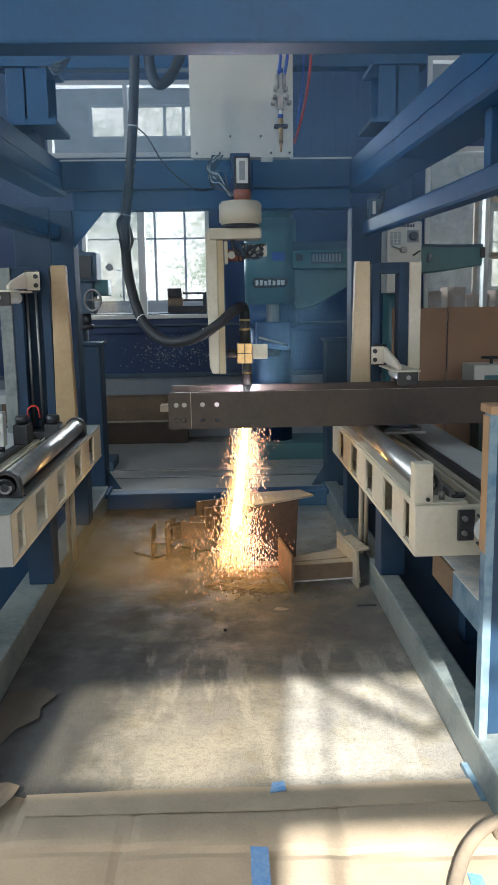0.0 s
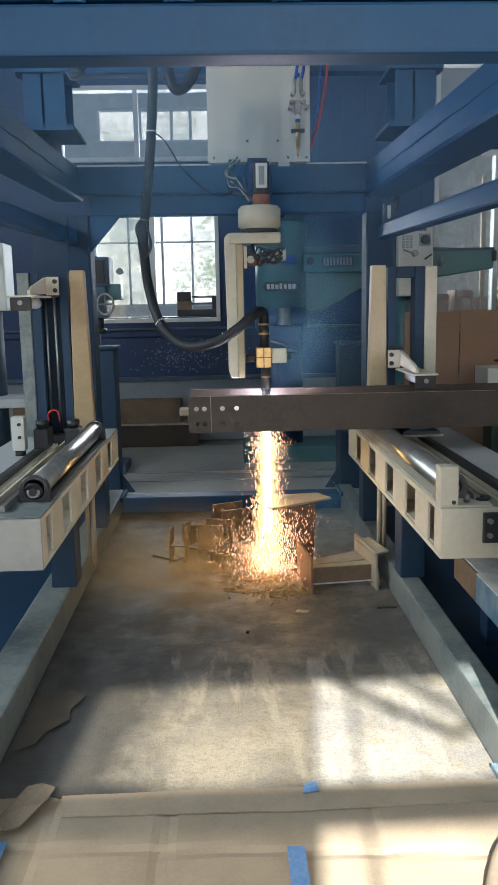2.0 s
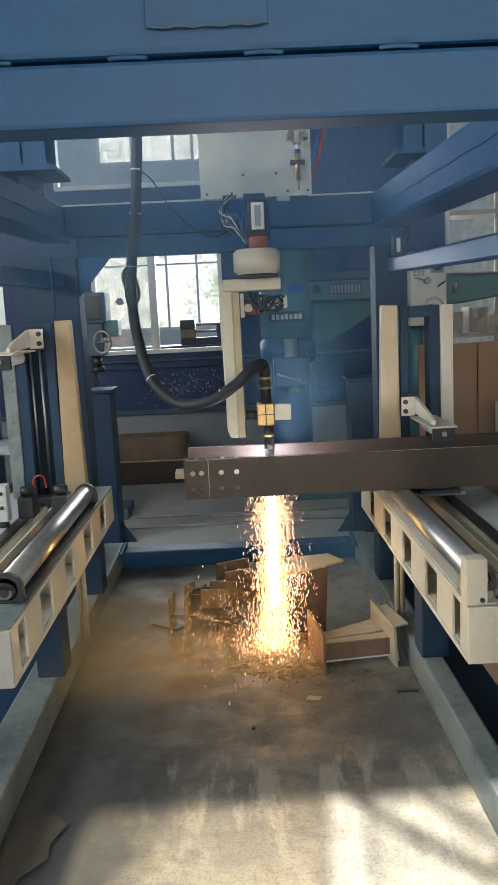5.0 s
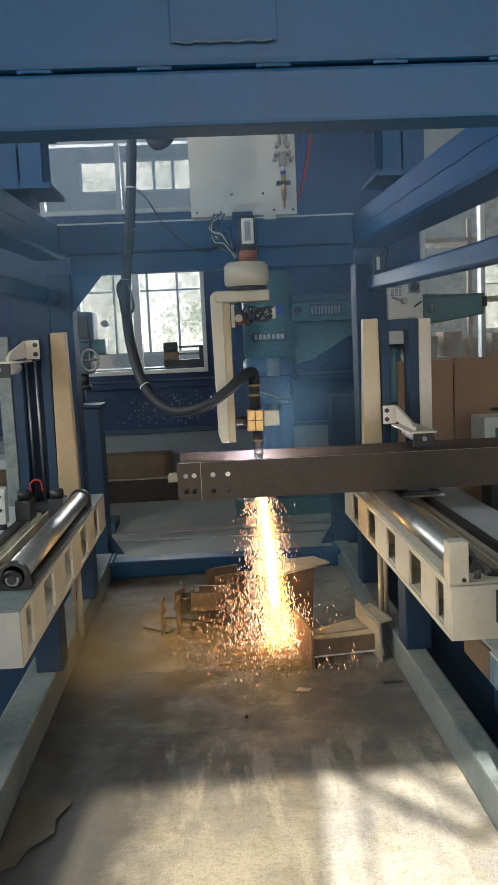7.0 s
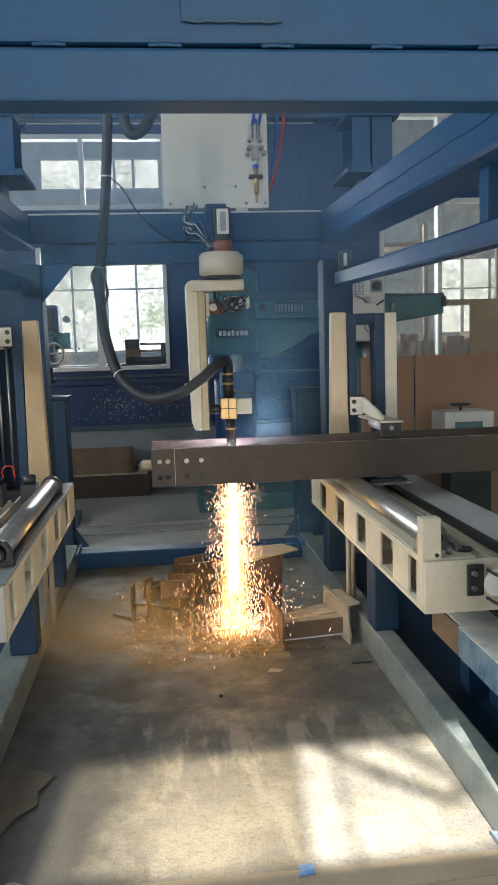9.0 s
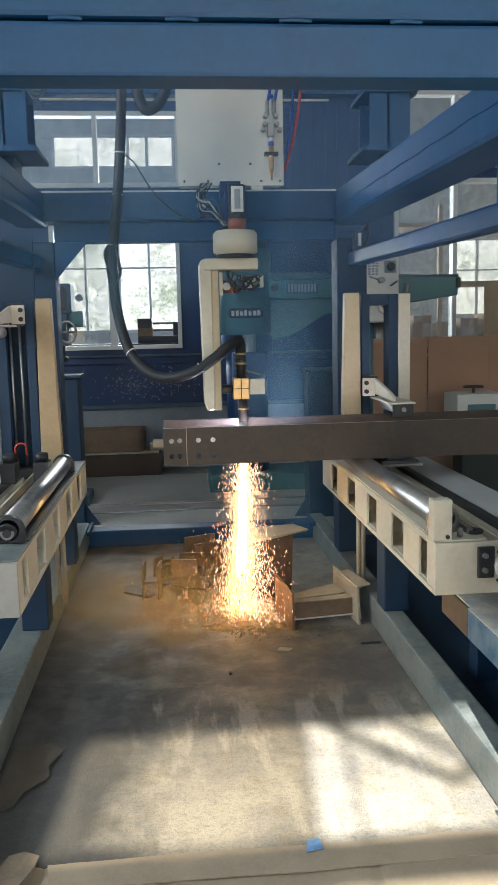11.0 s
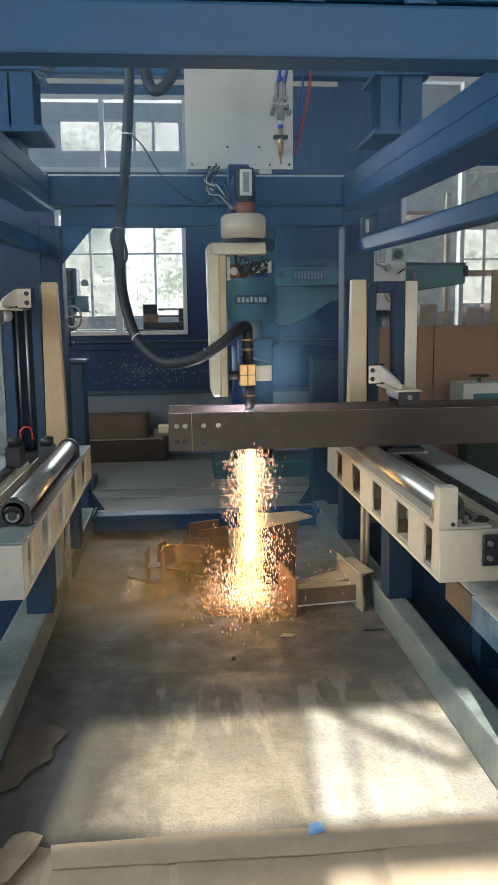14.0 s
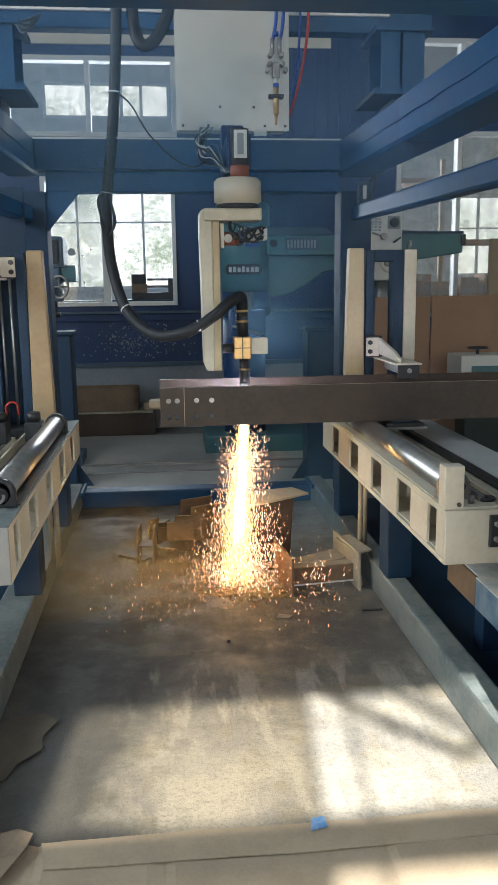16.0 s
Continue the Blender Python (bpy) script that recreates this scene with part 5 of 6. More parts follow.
part("shelf_plate", box(0.955, 1.35, 2.42, 3.5, 0.39, 0.405, 0.003), WHITETAPE, sh, "pale worn covering")
part("shelf_edge", box(0.94, 0.955, 2.42, 3.18, 0.28, 0.402, 0.004), WORN, sh, "chipped blue edge")
part("shelf_edge", box(0.94, 0.955, 3.182, 3.5, 0.28, 0.402, 0.004), STOCK, sh, "rusty bare edge")
part("tape_patch", box(0.936, 1.12, 2.62, 3.17, 0.405, 0.409, 0.002), WHITETAPE, sh, "strip of pale tape")
part("shelf_post", box(1.05, 1.15, 3.35, 3.45, 0.0, 0.39, 0.004), DEEP, sh)
part("shelf_post", box(1.05, 1.15, 2.5, 2.6, 0.0, 0.39, 0.004), DEEP, sh)
part("back_panel", box(1.36, 1.375, 2.42, 6.0, 0.0, 0.4, 0.002), DEEP, sh)

# ---- behind the machine ----
track = thing("floor_track", (0, 7.2, 0), "bright steel track let into the floor behind the frame", "track")
for y in (7.28, 7.36):
    part("rail", box(-1.4, 1.3, y, y + 0.025, 0, 0.02, 0.003), CHROME, track)
part("kerb", box(-1.4, 1.3, 6.95, 7.0, 0, 0.03, 0.004), STEEL, track)
part("slab", box(-1.4, 1.3, 6.1, 6.95, 0, 0.022, 0.003), DUSTSLAB, track)
part("slab", box(-2.4, 1.3, 7.39, 8.8, 0, 0.018, 0.003), DUSTSLAB, track)
part("slab", box(-1.4, 1.3, 7.0, 7.275, 0, 0.016, 0.003), DUSTSLAB, track)
stack = thing("channel_stock", (-1.2, 9.0, 0), "rust-brown steel channel stock stacked by the wall", "steel stock")
part("lower_beam", h_section(-2.4, -0.38, 8.85, 9.25, 0.0, 0.24), SCALE, stack)
def round_channel(x0, x1, y0, y1, r, w):
    """Outline of a tray's wall: straight sides joined by a rounded end at x1."""
    arc = [(x1 - r + r * math.sin(a), y0 + r - r * math.cos(a)) for a in (k * math.pi / 12 for k in range(7))]
    arc += [(x1 - r + r * math.cos(a), y1 - r + r * math.sin(a)) for a in (k * math.pi / 12 for k in range(7))]
    q = r - w
    back = [(x1 - r + q * math.cos(a), y1 - r + q * math.sin(a)) for a in (k * math.pi / 12 for k in range(6, -1, -1))]
    back += [(x1 - r + q * math.sin(a), y0 + r - q * math.cos(a)) for a in (k * math.pi / 12 for k in range(6, -1, -1))]
    return [(x0, y0)] + arc + [(x0, y1), (x0, y1 - w)] + back + [(x0, y0 + w)]


part("upper_channel", prism(round_channel(-2.4, -0.545, 8.9, 9.22, 0.07, 0.016), "z", 0.27, 0.51, 0), STOCK, stack, "rust-brown channel with rounded corners")
part("channel_floor", box(-2.4, -0.6, 8.92, 9.2, 0.262, 0.274, 0.001), STOCK, stack)
part("packing_strip", box(-2.4, -0.4, 8.86, 9.24, 0.245, 0.262, 0.003), PALESTEEL, stack, "pale dusty strip between the channels")
for k in range(3):
    part("inner_rib", box(-2.2 + 0.5 * k, -2.19 + 0.5 * k, 8.92, 9.2, 0.28, 0.47, 0.001), STOCK, stack)
solo("timber_wedge", box(-0.5, -0.25, 8.95, 9.12, 0.262, 0.34, 0.01), CARD, "pale timber packing on the steel stock", "timber")
spots = bmesh.new()
rng = random.Random(11)
for i in range(300):
    x, z, r = rng.gauss(-0.52, 0.27), rng.gauss(0.97, 0.1), rng.uniform(0.003, 0.011)
    if not (-1.6 < x < 0.5 and 0.78 < z < 1.18):
        continue
    pts = [(x + r * rng.uniform(0.5, 1.3) * math.cos(k * 1.05), z + r * rng.uniform(0.5, 1.3) * math.sin(k * 1.05)) for k in range(6)]
    prism(pts, "y", 9.396, 9.4, 0, spots)
tagged(part("flaked_paint", spots, CONCRETE, partition, "pale flaked paint spots"), kind="stuff")


def bars(parent, x0, x1, z0, z1, y, mat, n, seed=1, rows=1):
    """Short print bars that stand for writing."""
    r = random.Random(seed)
    w, h = (x1 - x0) / n, (z1 - z0) / rows
    for k in range(rows):
        for i in range(n):
            a = x0 + i * w
            part("print_bar", box(a + 0.1 * w, a + w * r.uniform(0.72, 0.9), y - 0.002, y, z0 + k * h + h * 0.12, z0 + k * h + h * r.uniform(0.7, 0.9), 0), mat, parent)


drill = thing("radial_drill", (0.5, 8.0, 0), "teal radial drilling machine with nameplate and long arm", "drilling machine")
part("base", box(0.1, 1.4, 7.7, 8.3, 0, 0.18, 0.02), TEAL, drill)
part("column", rod((0.5, 8.0, 0.18), (0.5, 8.0, 1.3), 0.2, n=40), NAVY, drill)
part("lower_collar", rod((0.5, 8.0, 1.28), (0.5, 8.0, 1.5), 0.26, n=40, bevel=0.02), NAVY, drill)
part("head_barrel", rod((0.5, 8.0, 1.5), (0.5, 8.0, 2.3), 0.25, n=48, bevel=0.02), TEAL, drill)
part("top_motor", rod((0.55, 8.0, 2.3), (0.55, 8.0, 2.75), 0.17, n=32, bevel=0.02), TEAL, drill)
part("arm", box(0.7, 1.5, 7.8, 8.2, 1.83, 2.0, 0.02), TEAL, drill)
part("arm_cover", prism([(0.7, 2.0), (1.36, 2.0), (1.26, 2.08), (0.7, 2.08)], "y", 7.86, 8.2, 0.01), GREYBLUE, drill)
part("arm_knob", rod((0.76, 7.8, 1.93), (0.76, 7.775, 1.93), 0.035, n=16, bevel=0.005), BLACK, drill)
part("arm_lip", box(0.74, 1.5, 7.78, 7.8, 1.83, 1.87, 0.004), TEAL, drill)
part("arm_bracket", prism([(0.7, 1.83), (1.5, 1.83), (1.45, 1.7), (1.25, 1.67), (1.08, 1.56), (0.9, 1.47), (0.7, 1.43)], "y", 7.9, 8.1, 0.01), TEAL, drill)
grille = part("grille", box(0.87, 1.17, 7.785, 7.8, 1.865, 1.98, 0.003), GREYBLUE, drill)
for i in range(9):
    part("slat", box(0.885 + i * 0.031, 0.905 + i * 0.031, 7.781, 7.785, 1.885, 1.96, 0.001), CONCRETE, grille)
plate = part("nameplate", prism([(0.33, 1.655), (0.63, 1.655), (0.65, 1.7), (0.63, 1.745), (0.33, 1.745), (0.31, 1.7)], "y", 7.735, 7.752, 0.003), BLACK, drill, "dark nameplate with pale bars")
bars(plate, 0.34, 0.62, 1.668, 1.735, 7.735, PALETEXT, 7, 3)
tag = part("maker_plate", box(0.5, 0.62, 7.738, 7.752, 1.9, 1.98, 0.002), BLUEHOSE, drill, "small blue plate")
part("spindle", rod((0.5, 7.7, 1.02), (0.5, 7.7, 1.5), 0.06, n=24), STEEL, drill)
part("gearbox", box(0.34, 0.66, 7.6, 7.85, 1.08, 1.34, 0.02), NAVY, drill)
part("handle", rod((0.36, 7.58, 1.2), (0.62, 7.58, 1.12), 0.012), STEEL, drill)

d2 = thing("white_drill", (1.6, 7.0, 0), "radial drill with white control face, knobs and teal arm", "drilling machine")
part("column", rod((1.6, 7.35, 0.1), (1.6, 7.35, 2.1), 0.13, n=32), TEAL, d2)
part("base", box(1.3, 1.95, 7.0, 7.6, 0, 0.1, 0.01), TEAL, d2)
part("arm", prism([(1.7, 1.735), (1.85, 1.745), (2.24, 1.8), (2.25, 1.965), (1.7, 1.985)], "y", 6.98, 7.2, 0.01), TEAL, d2)
part("arm_end", box(2.22, 2.26, 6.96, 7.22, 1.86, 1.95, 0.01), BLACK, d2)
face = part("control_face", box(1.41, 1.7, 6.9, 7.25, 1.58, 2.16, 0.012), WHITE, d2, "white control face with dark print bars")
bars(face, 1.48, 1.64, 2.11, 2.145, 6.9, DARKTEXT, 7, 5)
bars(face, 1.43, 1.53, 1.97, 2.08, 6.9, CONCRETE, 3, 6, 5)
part("dial_plate", box(1.575, 1.675, 6.893, 6.9, 1.99, 2.09, 0.002), CONCRETE, face)
part("dial", rod((1.625, 6.895, 2.04), (1.625, 6.86, 2.04), 0.036, n=24, bevel=0.005), BLACK, face)
part("knob", rod((1.54, 6.9, 1.93), (1.54, 6.85, 1.93), 0.026, n=20, bevel=0.004), STEEL, face)
part("lever", rod((1.44, 6.87, 1.96), (1.53, 6.87, 1.93), 0.007), STEEL, face)
part("lever", rod((1.62, 6.87, 1.88), (1.68, 6.87, 1.92), 0.007), BLACK, face)
part("hand_wheel", tube([(1.58 + 0.075 * math.cos(k * math.pi / 8), 6.82, 1.72 + 0.075 * math.sin(k * math.pi / 8)) for k in range(17)], 0.01, 8, 3), CHROME, face)
part("arm_lever", rod((1.78, 6.97, 1.83), (1.785, 6.95, 1.9), 0.014, n=12, bevel=0.003), CHROME, d2)
part("arm_lip", box(1.7, 2.24, 6.965, 6.98, 1.955, 1.975, 0.003), GREYBLUE, d2)
part("wheel_hub", rod((1.58, 6.9, 1.72), (1.58, 6.8, 1.72), 0.03, n=16), STEEL, face)
for x, z, mt in ((1.67, 1.68, RED), (1.67, 1.63, BLACK), (1.66, 1.63, BLACK)):
    part("button", rod((x, 6.9, z), (x, 6.885, z), 0.014, n=12), mt, face)
part("spindle", rod((1.56, 7.0, 1.3), (1.56, 7.0, 1.58), 0.045, n=20), STEEL, d2)

d3 = thing("bench_drill", (-1.25, 7.5, 0), "grey-green column drill with hand wheel before the window", "drilling machine")
part("base", box(-1.5, -1.0, 7.35, 7.75, 0, 0.1, 0.01), GREYBLUE, d3)
part("column", rod((-1.3, 7.6, 0.1), (-1.3, 7.6, 2.0), 0.09, n=24), GREYBLUE, d3)
part("gear_head", box(-1.36, -1.08, 7.4, 7.7, 1.72, 1.98, 0.02), GREYBLUE, d3)
part("front_cover", box(-1.33, -1.12, 7.38, 7.4, 1.75, 1.95, 0.006), BLACK, d3)
part("feed_box", box(-1.27, -1.12, 7.42, 7.66, 1.44, 1.72, 0.015), GREYBLUE, d3)
part("side_box", box(-1.12, -0.99, 7.45, 7.65, 1.6, 1.74, 0.01), TEAL, d3)
part("hand_wheel", tube([(-1.12 + 0.075 * math.cos(k * math.pi / 8), 7.36 - 0.02 * math.cos(k * math.pi / 8), 1.56 + 0.09 * math.sin(k * math.pi / 8)) for k in range(17)], 0.011, 8, 3), STEEL, d3)
part("wheel_spoke", rod((-1.19, 7.37, 1.56), (-1.05, 7.35, 1.56), 0.008), STEEL, d3)
part("wheel_spoke", rod((-1.12, 7.36, 1.48), (-1.12, 7.36, 1.64), 0.008), STEEL, d3)
part("spindle", rod((-1.2, 7.5, 1.34), (-1.2, 7.5, 1.44), 0.04, n=16), BLACK, d3)
part("chuck", rod((-1.2, 7.5, 1.3), (-1.2, 7.5, 1.345), 0.06, n=16), BLACK, d3)

panel = thing("machine_console", (-2.03, 7.0, 0), "white drilling machine console with dial and coloured buttons", "machine console")
part("column", rod((-2.13, 7.25, 0.1), (-2.13, 7.25, 1.6), 0.12, n=28), GREYBLUE, panel)
part("base", box(-2.43, -1.83, 7.0, 7.5, 0, 0.1, 0.01), GREYBLUE, panel)
body = part("control_face", box(-2.25, -1.90, 7.0, 7.3, 1.52, 2.08, 0.012), WHITE, panel)
part("dial", rod((-1.97, 7.0, 1.94), (-1.97, 6.96, 1.94), 0.04, n=24, bevel=0.005), BLACK, body)
for k, mt in enumerate((RED, BLACK, BOTTLE, BLACK)):
    part("button", rod((-2.03 + 0.06 * (k % 2), 7.0, 1.62 - 0.05 * (k // 2)), (-2.03 + 0.06 * (k % 2), 6.985, 1.62 - 0.05 * (k // 2)), 0.015, n=12), mt, body)
bars(body, -2.23, -2.05, 1.86, 2.02, 7.0, CONCRETE, 4, 8, 5)
part("under_table", box(-2.33, -1.6, 6.9, 7.4, 0.7, 0.78, 0.01), PALEGREY, panel, "pale machine table")

bench = thing("work_bench", (-0.7, 10.0, 0), "dark blue work bench under the window in the next hall", "bench")
part("bench_top", box(-1.9, 0.1, 9.72, 10.4, 1.36, 1.42, 0.005), DEEP, bench)
part("bench_body", box(-1.85, 0.05, 9.76, 10.36, 0, 1.36, 0.005), DEEP, bench)
vice = thing("machine_vice", (-0.4, 10.0, 1.42), "dark machine vice with brown jaws on the bench", "vice")
part("bed", box(-0.62, -0.05, 9.9, 10.1, 1.42, 1.5, 0.006), BLACK, vice)
part("jaw", box(-0.62, -0.44, 9.92, 10.08, 1.5, 1.6, 0.01), STOCK, vice)
part("jaw_top", box(-0.62, -0.45, 9.91, 10.09, 1.6, 1.71, 0.01), BLACK, vice)
for z in (1.57, 1.65):
    part("guide_bar", rod((-0.44, 10.0, z), (-0.12, 10.0, z), 0.014, n=12), STEEL, vice)
part("fixed_jaw", box(-0.2, -0.08, 9.92, 10.08, 1.5, 1.66, 0.01), BLACK, vice)
part("stop", box(-0.08, -0.04, 9.92, 10.08, 1.5, 1.9, 0.006), BLACK, vice)
shelf = thing("cardboard", (1.86, 6.5, 0), "large brown cardboard panel standing on edge", "cardboard")
part("board", box(1.36, 1.795, 6.42, 6.44, 0, 1.45, 0.002), BOARD, shelf)
shelf2 = thing("cardboard", (2.2, 6.5, 0), "large brown cardboard panel standing on edge", "cardboard")
part("board", box(1.8, 2.29, 6.4, 6.42, 0, 1.455, 0.002), BOARD, shelf2)
shelf4 = thing("cardboard", (2.6, 6.5, 0), "large brown cardboard panel standing on edge", "cardboard")
part("board", box(2.294, 2.95, 6.41, 6.43, 0, 1.46, 0.002), BOARD, shelf4)
shelf3 = thing("cardboard", (3.2, 7.6, 0), "tall tan cardboard panel by the window", "cardboard")
part("board", box(2.72, 3.5, 7.6, 7.62, 0, 1.95, 0.002), CARD, shelf3)
inst = thing("instrument_case", (2.05, 6.0, 0), "white machine case with a small hand wheel on a stand", "machine case")
part("case", box(1.843, 2.217, 5.85, 6.15, 0.8, 1.04, 0.008), WHITE, inst)
part("recess", box(1.92, 2.13, 5.845, 5.85, 0.86, 0.965, 0.003), TEAL, inst)
part("stand", box(1.9, 2.22, 5.9, 6.1, 0, 0.8, 0.01), BOTTLE, inst)
part("wheel_stem", rod((2.01, 5.98, 1.03), (2.01, 5.98, 1.09), 0.012), BLACK, inst)
part("hand_wheel", tube([(2.01 + 0.07 * math.cos(k * math.pi / 8), 5.98 + 0.06 * math.sin(k * math.pi / 8), 1.085) for k in range(17)], 0.008, 8, 3), BLACK, inst)
rack = thing("storage_rack", (3.4, 11.5, 0), "orange-edged storage rack in the next hall", "rack")
for z in (0.5, 1.3, 2.1, 2.9):
    part("shelf_board", box(2.4, 4.6, 11.3, 11.9, z, z + 0.06, 0.004), TIMBER, rack)
for x in (2.4, 3.5, 4.55):
    part("rack_post", box(x, x + 0.06, 11.3, 11.36, 0, 3.2, 0.004), TIMBER, rack)
for i in range(6):
    b = solo("carton", box(2.5 + i * 0.34, 2.76 + i * 0.34, 11.4, 11.8, 1.36, 1.6 + 0.05 * (i % 3), 0.01), BOARD, "brown carton on the storage rack", "carton", "cartons on the rack")

# ---- molten jet and sparks ----
CUT = Vector((TX, TY, 0.945))


def slide(t):
    """How far the cutting head still stands behind its middle place: it creeps across the beam at an even pace."""
    return 0.095 - 0.19 * min(16.0, max(0.0, t)) / 16



def streak(bm, p, d, length, r):
    """One spark: a slim double cone along d."""
    d = d.normalized()
    u = d.orthogonal().normalized()
    v = d.cross(u)
    tip, tail = bm.verts.new(p + d * length * 0.35), bm.verts.new(p - d * length * 0.65)
    mid = [bm.verts.new(p + (u * math.cos(k * 2.0944) + v * math.sin(k * 2.0944)) * r) for k in range(3)]
    for k in range(3):
        bm.faces.new((mid[k], mid[(k + 1) % 3], tip))
        bm.faces.new((mid[(k + 1) % 3], mid[k], tail))


def molten_jet():
    """The glowing stream below the cut, pieces packed about its axis; its origin is the cut."""
    rng = random.Random(21)
    t = thing("molten_jet", (0, 0, 0), "white-hot molten metal stream falling from the cut", "molten metal")
    core = bmesh.new()
    for i in range(520):
        z = -0.02 - 0.66 * rng.random() ** 1.35
        r = (0.013 + 0.022 * (-z)) * math.sqrt(rng.random())
        a = rng.uniform(0, 6.283)
        long_ = rng.uniform(0.07, 0.18)
        streak(core, Vector((r * math.cos(a), r * math.sin(a), min(z, -0.02 - 0.65 * long_))), Vector((0.05 * math.cos(a), 0.05 * math.sin(a), -1)), long_, rng.uniform(0.0045, 0.0085) * (1 + 0.45 * z))
    part("stream_core", core, JET, t, "white-hot stream core")
    edge_ = bmesh.new()
    for i in range(4600):
        z = -0.04 - 0.88 * rng.random()
        r = (0.016 + 0.075 * (-z)) * (0.4 + 0.6 * abs(rng.gauss(0, 0.8)))
        a = rng.uniform(0, 6.283)
        streak(edge_, Vector((r * math.cos(a), r * math.sin(a), z)), Vector((0.12 * math.cos(a), 0.12 * math.sin(a), -1)), rng.uniform(0.012, 0.036), rng.uniform(0.0008, 0.0017))
    tagged(part("stream_edge", edge_, JETEDGE, t, "yellow glowing stream edge"), kind="stuff")
    arc = bmesh.new()
    bmesh.ops.create_icosphere(arc, subdivisions=2, radius=0.013)
    bmesh.ops.translate(arc, verts=arc.verts, vec=(0, 0, 0.03))
    part("arc_spot", arc, ARC, t, "blue-white plasma arc")
    return t


def spark_cluster(seed, n, size, r0):
    """A loose handful of sparks that fly together."""
    rng = random.Random(seed)
    bm = bmesh.new()
    for i in range(n):
        p = Vector((rng.gauss(0, size), rng.gauss(0, size), rng.gauss(0, size * 1.1)))
        streak(bm, p, Vector((rng.gauss(0, 0.3), rng.gauss(0, 0.3), -1)), rng.uniform(0.008, 0.024), rng.uniform(0.6, 1.3) * r0)
    me = bpy.data.meshes.new("spark_cluster")
    bm.to_mesh(me)
    bm.free()
    me.materials.append(SPARK)
    return tagged(new("spark_cluster", me), "cluster of glowing orange sparks flying from the cut", "sparks", "sparks from the cut", "stuff")


def smoke_wisp(x, y, z, wide, high, seed, mat, label):
    """A thin wavy veil of smoke."""
    bm = bmesh.new()
    bmesh.ops.create_grid(bm, x_segments=14, y_segments=20, size=1)
    for v in bm.verts:
        u, w = v.co.x, v.co.y
        v.co = Vector((u * wide / 2, 0.12 * noise.noise((u * 1.5, w * 1.5, seed)), w * high / 2))
    for f in bm.faces:
        f.smooth = True
    me = bpy.data.meshes.new("smoke_wisp")
    bm.to_mesh(me)
    bm.free()
    me.materials.append(mat)
    ob = tagged(new("smoke_wisp", me), label, "smoke", "smoke round the cut", "stuff")
    return ob, (x, y, z)


WISPS = [smoke_wisp(0.36, 4.66, 1.4, 0.55, 1.1, 1, SMOKE, "thin blue smoke drifting up beside the torch"),
         smoke_wisp(0.32, 4.92, 1.95, 0.75, 1.2, 2, SMOKE, "thin blue smoke drifting up beside the torch"),
         smoke_wisp(0.5, 5.12, 1.5, 0.9, 1.5, 3, SMOKE, "thin blue smoke hanging behind the beam"),
         smoke_wisp(0.55, 4.9, 0.5, 0.6, 0.7, 4, SMOKE, "thin blue smoke hanging under the beam"),
         smoke_wisp(0.0, 4.8, 2.45, 0.9, 0.9, 5, SMOKE, "thin blue smoke below the enclosure"),
         smoke_wisp(-0.45, 3.9, 2.1, 1.3, 1.0, 6, SMOKE, "thin blue haze under the front beam"),
         smoke_wisp(-0.42, 4.16, 0.24, 1.3, 0.6, 7, LOWSMOKE, "thin smoke over the floor with orange stream light in its colour"),
         smoke_wisp(-0.36, 3.9, 0.2, 1.2, 0.46, 8, LOWSMOKE, "thin smoke over the floor with orange stream light in its colour")]
# Broad haze sheets; besides smoke they stand in for veiling glare of the lens.
HAZES = [smoke_wisp(-0.7, 5.75, 2.75, 3.2, 2.4, 11, HAZE, "thin blue haze veil that lifts the dark tones of the hall"),
         smoke_wisp(0.75, 5.9, 2.6, 3.0, 2.6, 12, HAZE, "thin blue haze veil that lifts the dark tones of the hall"),
         smoke_wisp(0.75, 4.15, 2.25, 1.3, 1.2, 13, HAZE, "thin smoke under the long beam"),
         smoke_wisp(-0.2, 3.0, 2.5, 3.4, 1.7, 14, HAZE, "thin blue haze veil that lifts the dark tones high up")]

jet = molten_jet()
FALLING = [spark_cluster(100 + i, 76, 0.05, 0.0012) for i in range(70)]
SKIPPING = [spark_cluster(300 + i, 34, 0.11, 0.0013) for i in range(26)]

# sideways lean of the stream in degrees, towards +x, by time
LEAN = [(0, -7), (0.5, -6), (1.0, -2), (1.5, 0), (2.5, 0), (3.5, -3), (4.2, -1), (5.2, 0), (6.3, 3), (7.0, 4), (7.5, 5), (8.0, 3), (9.0, -1), (10, -2), (11.5, -3), (12.5, -4), (14.0, -1), (14.5, -6), (15.0, -5), (16.0, -3)]


def lean_at(t):
    return float(np.interp(t, [a for a, b in LEAN], [b for a, b in LEAN]))


def fall_rows(seed, period, spread):
    """Rows of a cluster that is thrown from the cut, falls to the floor and starts anew."""
    rng = random.Random(seed)
    rows, t = [], -rng.random() * period
    while t < 16.05:
        a, k = rng.uniform(0, 6.283), spread * abs(rng.gauss(0, 0.6)) + 0.03
        vx, vy = k * math.cos(a) + 1.1 * math.tan(radians(lean_at(max(0, t)))), k * math.sin(a) * 0.8
        spin = rng.uniform(-40, 40)
        for f in (0.0, 0.33, 0.66, 0.999):
            s = f * period * 0.94
            z = 0.76 - 1.25 * s * (0.55 / period) - 1.1 * (s * 0.55 / period) ** 2
            d = s * 0.55 / period
            rows.append((t + s, pose(CUT.x + vx * d, CUT.y + slide(t) + vy * d, max(0.03, z), 0, 0, spin)))
        t += period
    return rows


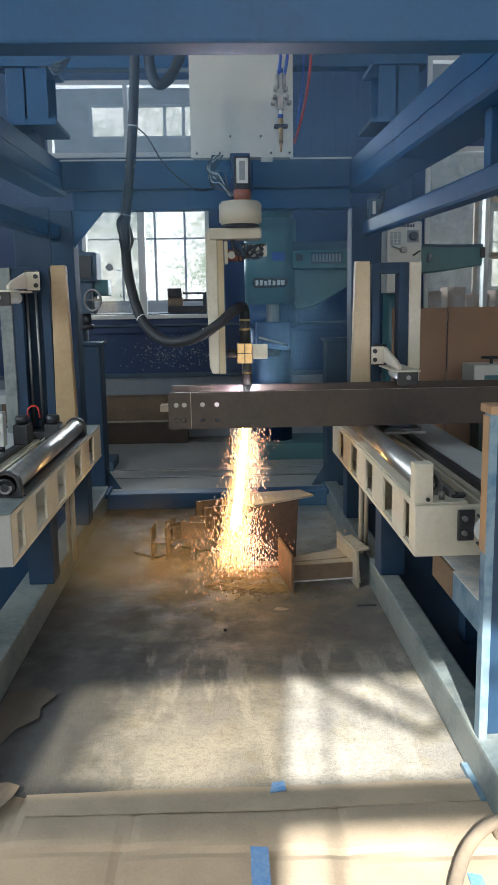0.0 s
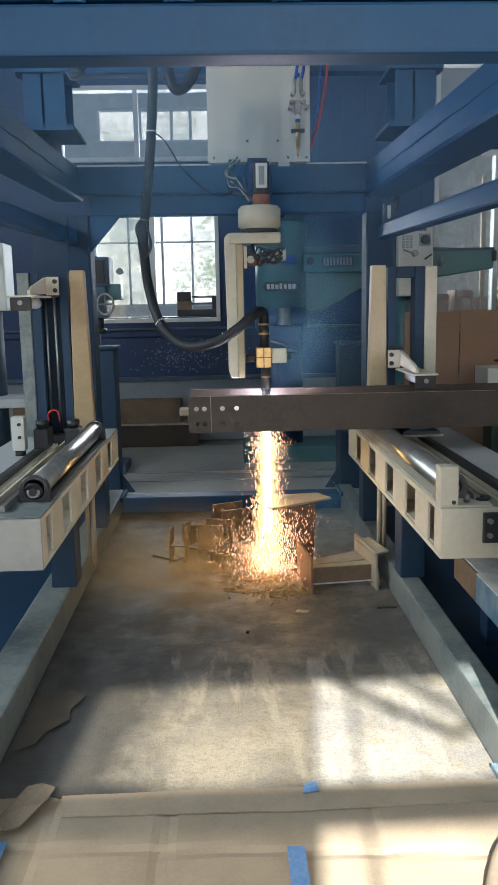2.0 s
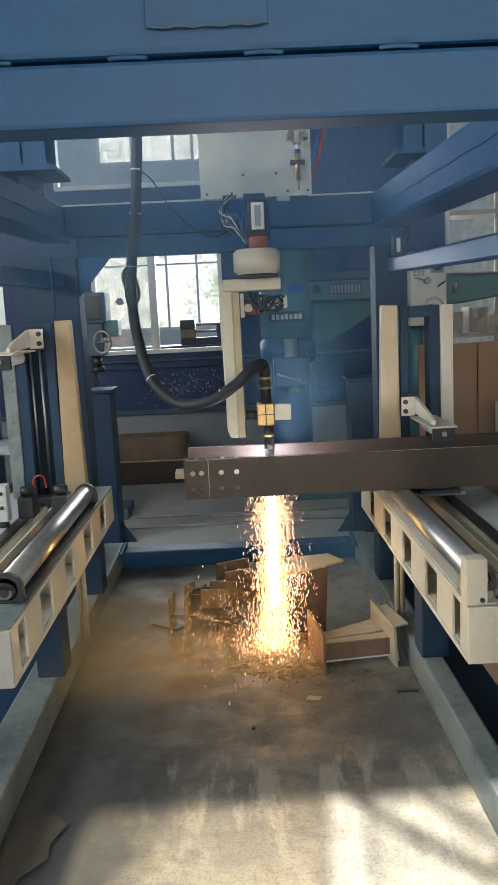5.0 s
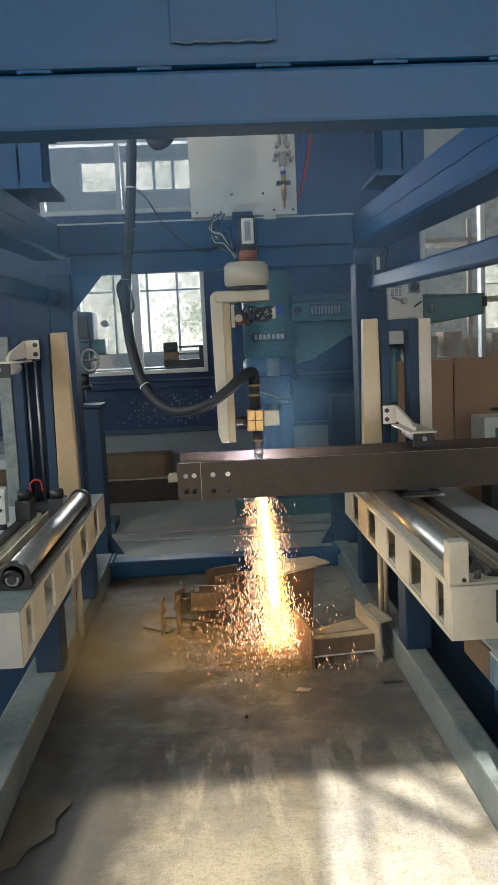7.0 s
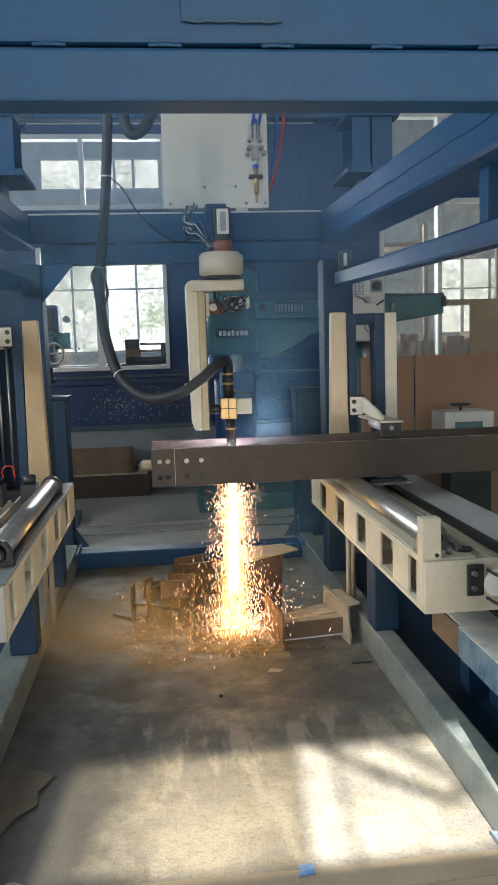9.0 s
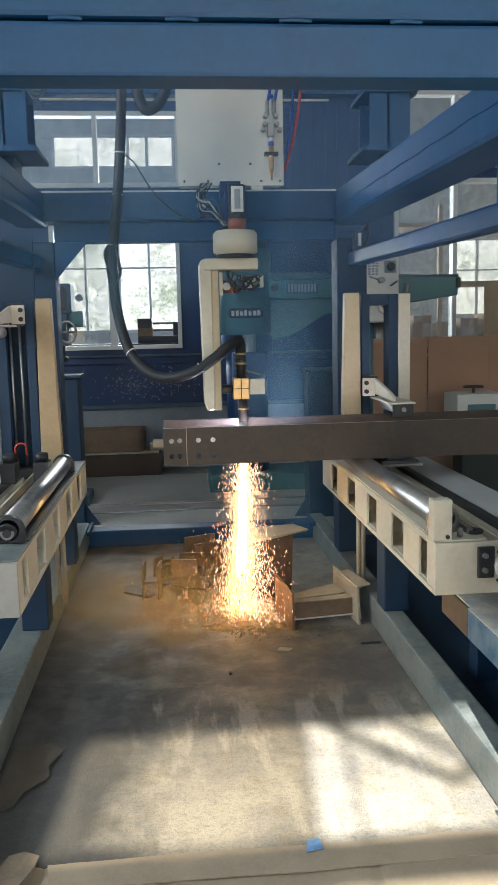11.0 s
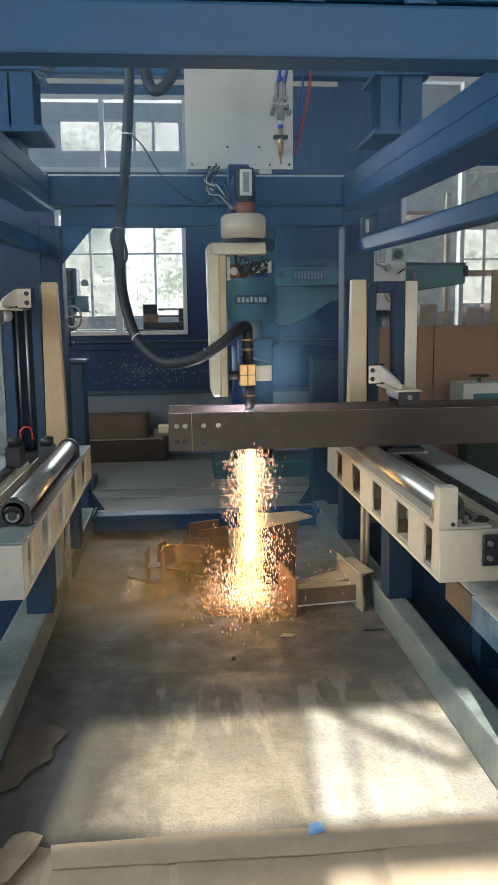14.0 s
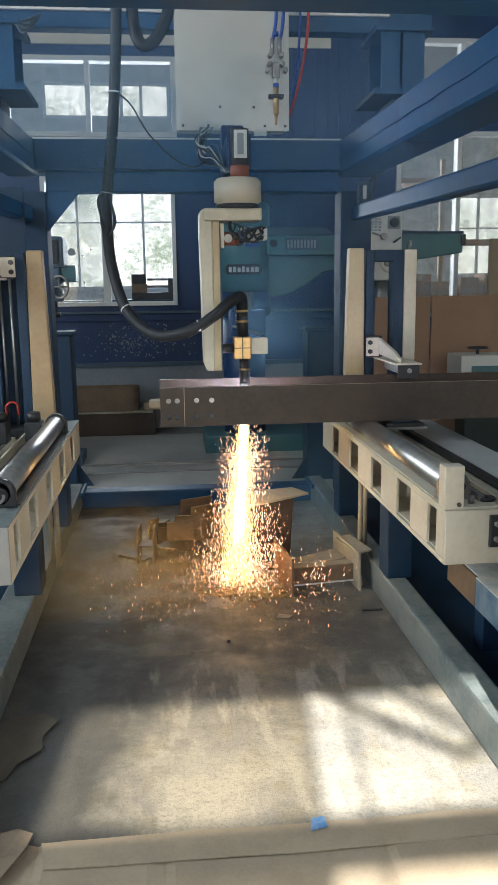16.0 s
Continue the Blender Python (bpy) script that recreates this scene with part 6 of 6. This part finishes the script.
def skip_rows(seed, period):
    """Rows of a cluster that bounces away over the floor from the foot of the stream."""
    rng = random.Random(seed)
    rows, t = [], -rng.random() * period
    while t < 16.05:
        a, k = rng.gauss(3.7, 1.5), rng.uniform(0.15, 1.15)
        x0 = CUT.x + 0.9 * math.tan(radians(lean_at(max(0, t))))
        h = rng.uniform(0.01, 0.15)
        for f in (0.0, 0.3, 0.6, 0.97):
            d = f * 0.75 * k
            z = 0.03 + 4 * h * f * (1 - f)
            rows.append((t + f * period * 0.94, pose(x0 + d * math.cos(a), CUT.y - 0.05 + slide(t) + d * math.sin(a) * 0.8, z, 0, 0, 30 * f)))
        t += period
    return rows


def clipped(rows):
    """Rows within the clip, one a frame, with a row at its start and its end."""
    def between(t):
        ts = [r[0] for r in rows]
        i = max(1, min(len(rows) - 1, int(np.searchsorted(ts, t))))
        (a, p), (b, q) = rows[i - 1], rows[i]
        return p.lerp(q, min(1, max(0, (t - a) / (b - a))))

    out, last = [(0.0, between(0.0))], frame(0.0)
    for t, m in rows:
        if 0 < t < 16 and frame(t) > last:
            out.append((t, m))
            last = frame(t)
    if last < frame(16.0):
        out.append((16.0, between(16.0)))
    return out


def motions():
    """All that moves: the gantry creeps along with its head and hoses, the stream sways and flickers, the sparks fall and skip."""
    rng = random.Random(5)
    rows = []
    for i in range(161):
        t = i / 10
        rows.append((t, pose(CUT.x, CUT.y + slide(t), CUT.z, rng.uniform(-1, 1), -lean_at(t) + rng.uniform(-0.6, 0.6), rng.uniform(-40, 40))))
    walk(jet, rows)
    for ob in (carriage, cab, gas, red_hose, blue_hose, head, torch_hose, supply_loop, thin_cable, wires, tangle):
        walk(ob, [(t, Matrix.Translation(BASES[ob] + Vector((0, slide(t), 0)))) for t in (0, 4, 8, 12, 16)])
    for i, (ob, (x, y, z)) in enumerate(WISPS):
        low_ = i >= 6
        walk(ob, [(t, pose(x + 0.06 * math.sin(0.7 * t + i), y + 0.05 * math.sin(0.5 * t + 2 * i), z + (0.02 if low_ else 0.12) * math.sin(0.45 * t + 1.3 * i), 0, 6 * math.sin(0.6 * t + i), 10 * math.sin(0.4 * t + i))) for t in (0, 2, 4, 6, 8, 10, 12, 14, 16)])
    for i, (ob, (x, y, z)) in enumerate(HAZES):
        walk(ob, [(t, pose(x + 0.08 * math.sin(0.3 * t + i), y, z + 0.06 * math.sin(0.25 * t + i), 0, 4 * math.sin(0.2 * t + i), 0)) for t in (0, 4, 8, 12, 16)])
    for i, c in enumerate(FALLING):
        walk(c, clipped(fall_rows(500 + i, 0.5 + 0.013 * (i % 9), 0.4)))
    for i, c in enumerate(SKIPPING):
        walk(c, clipped(skip_rows(900 + i, 0.6 + 0.03 * (i % 7))))


motions()
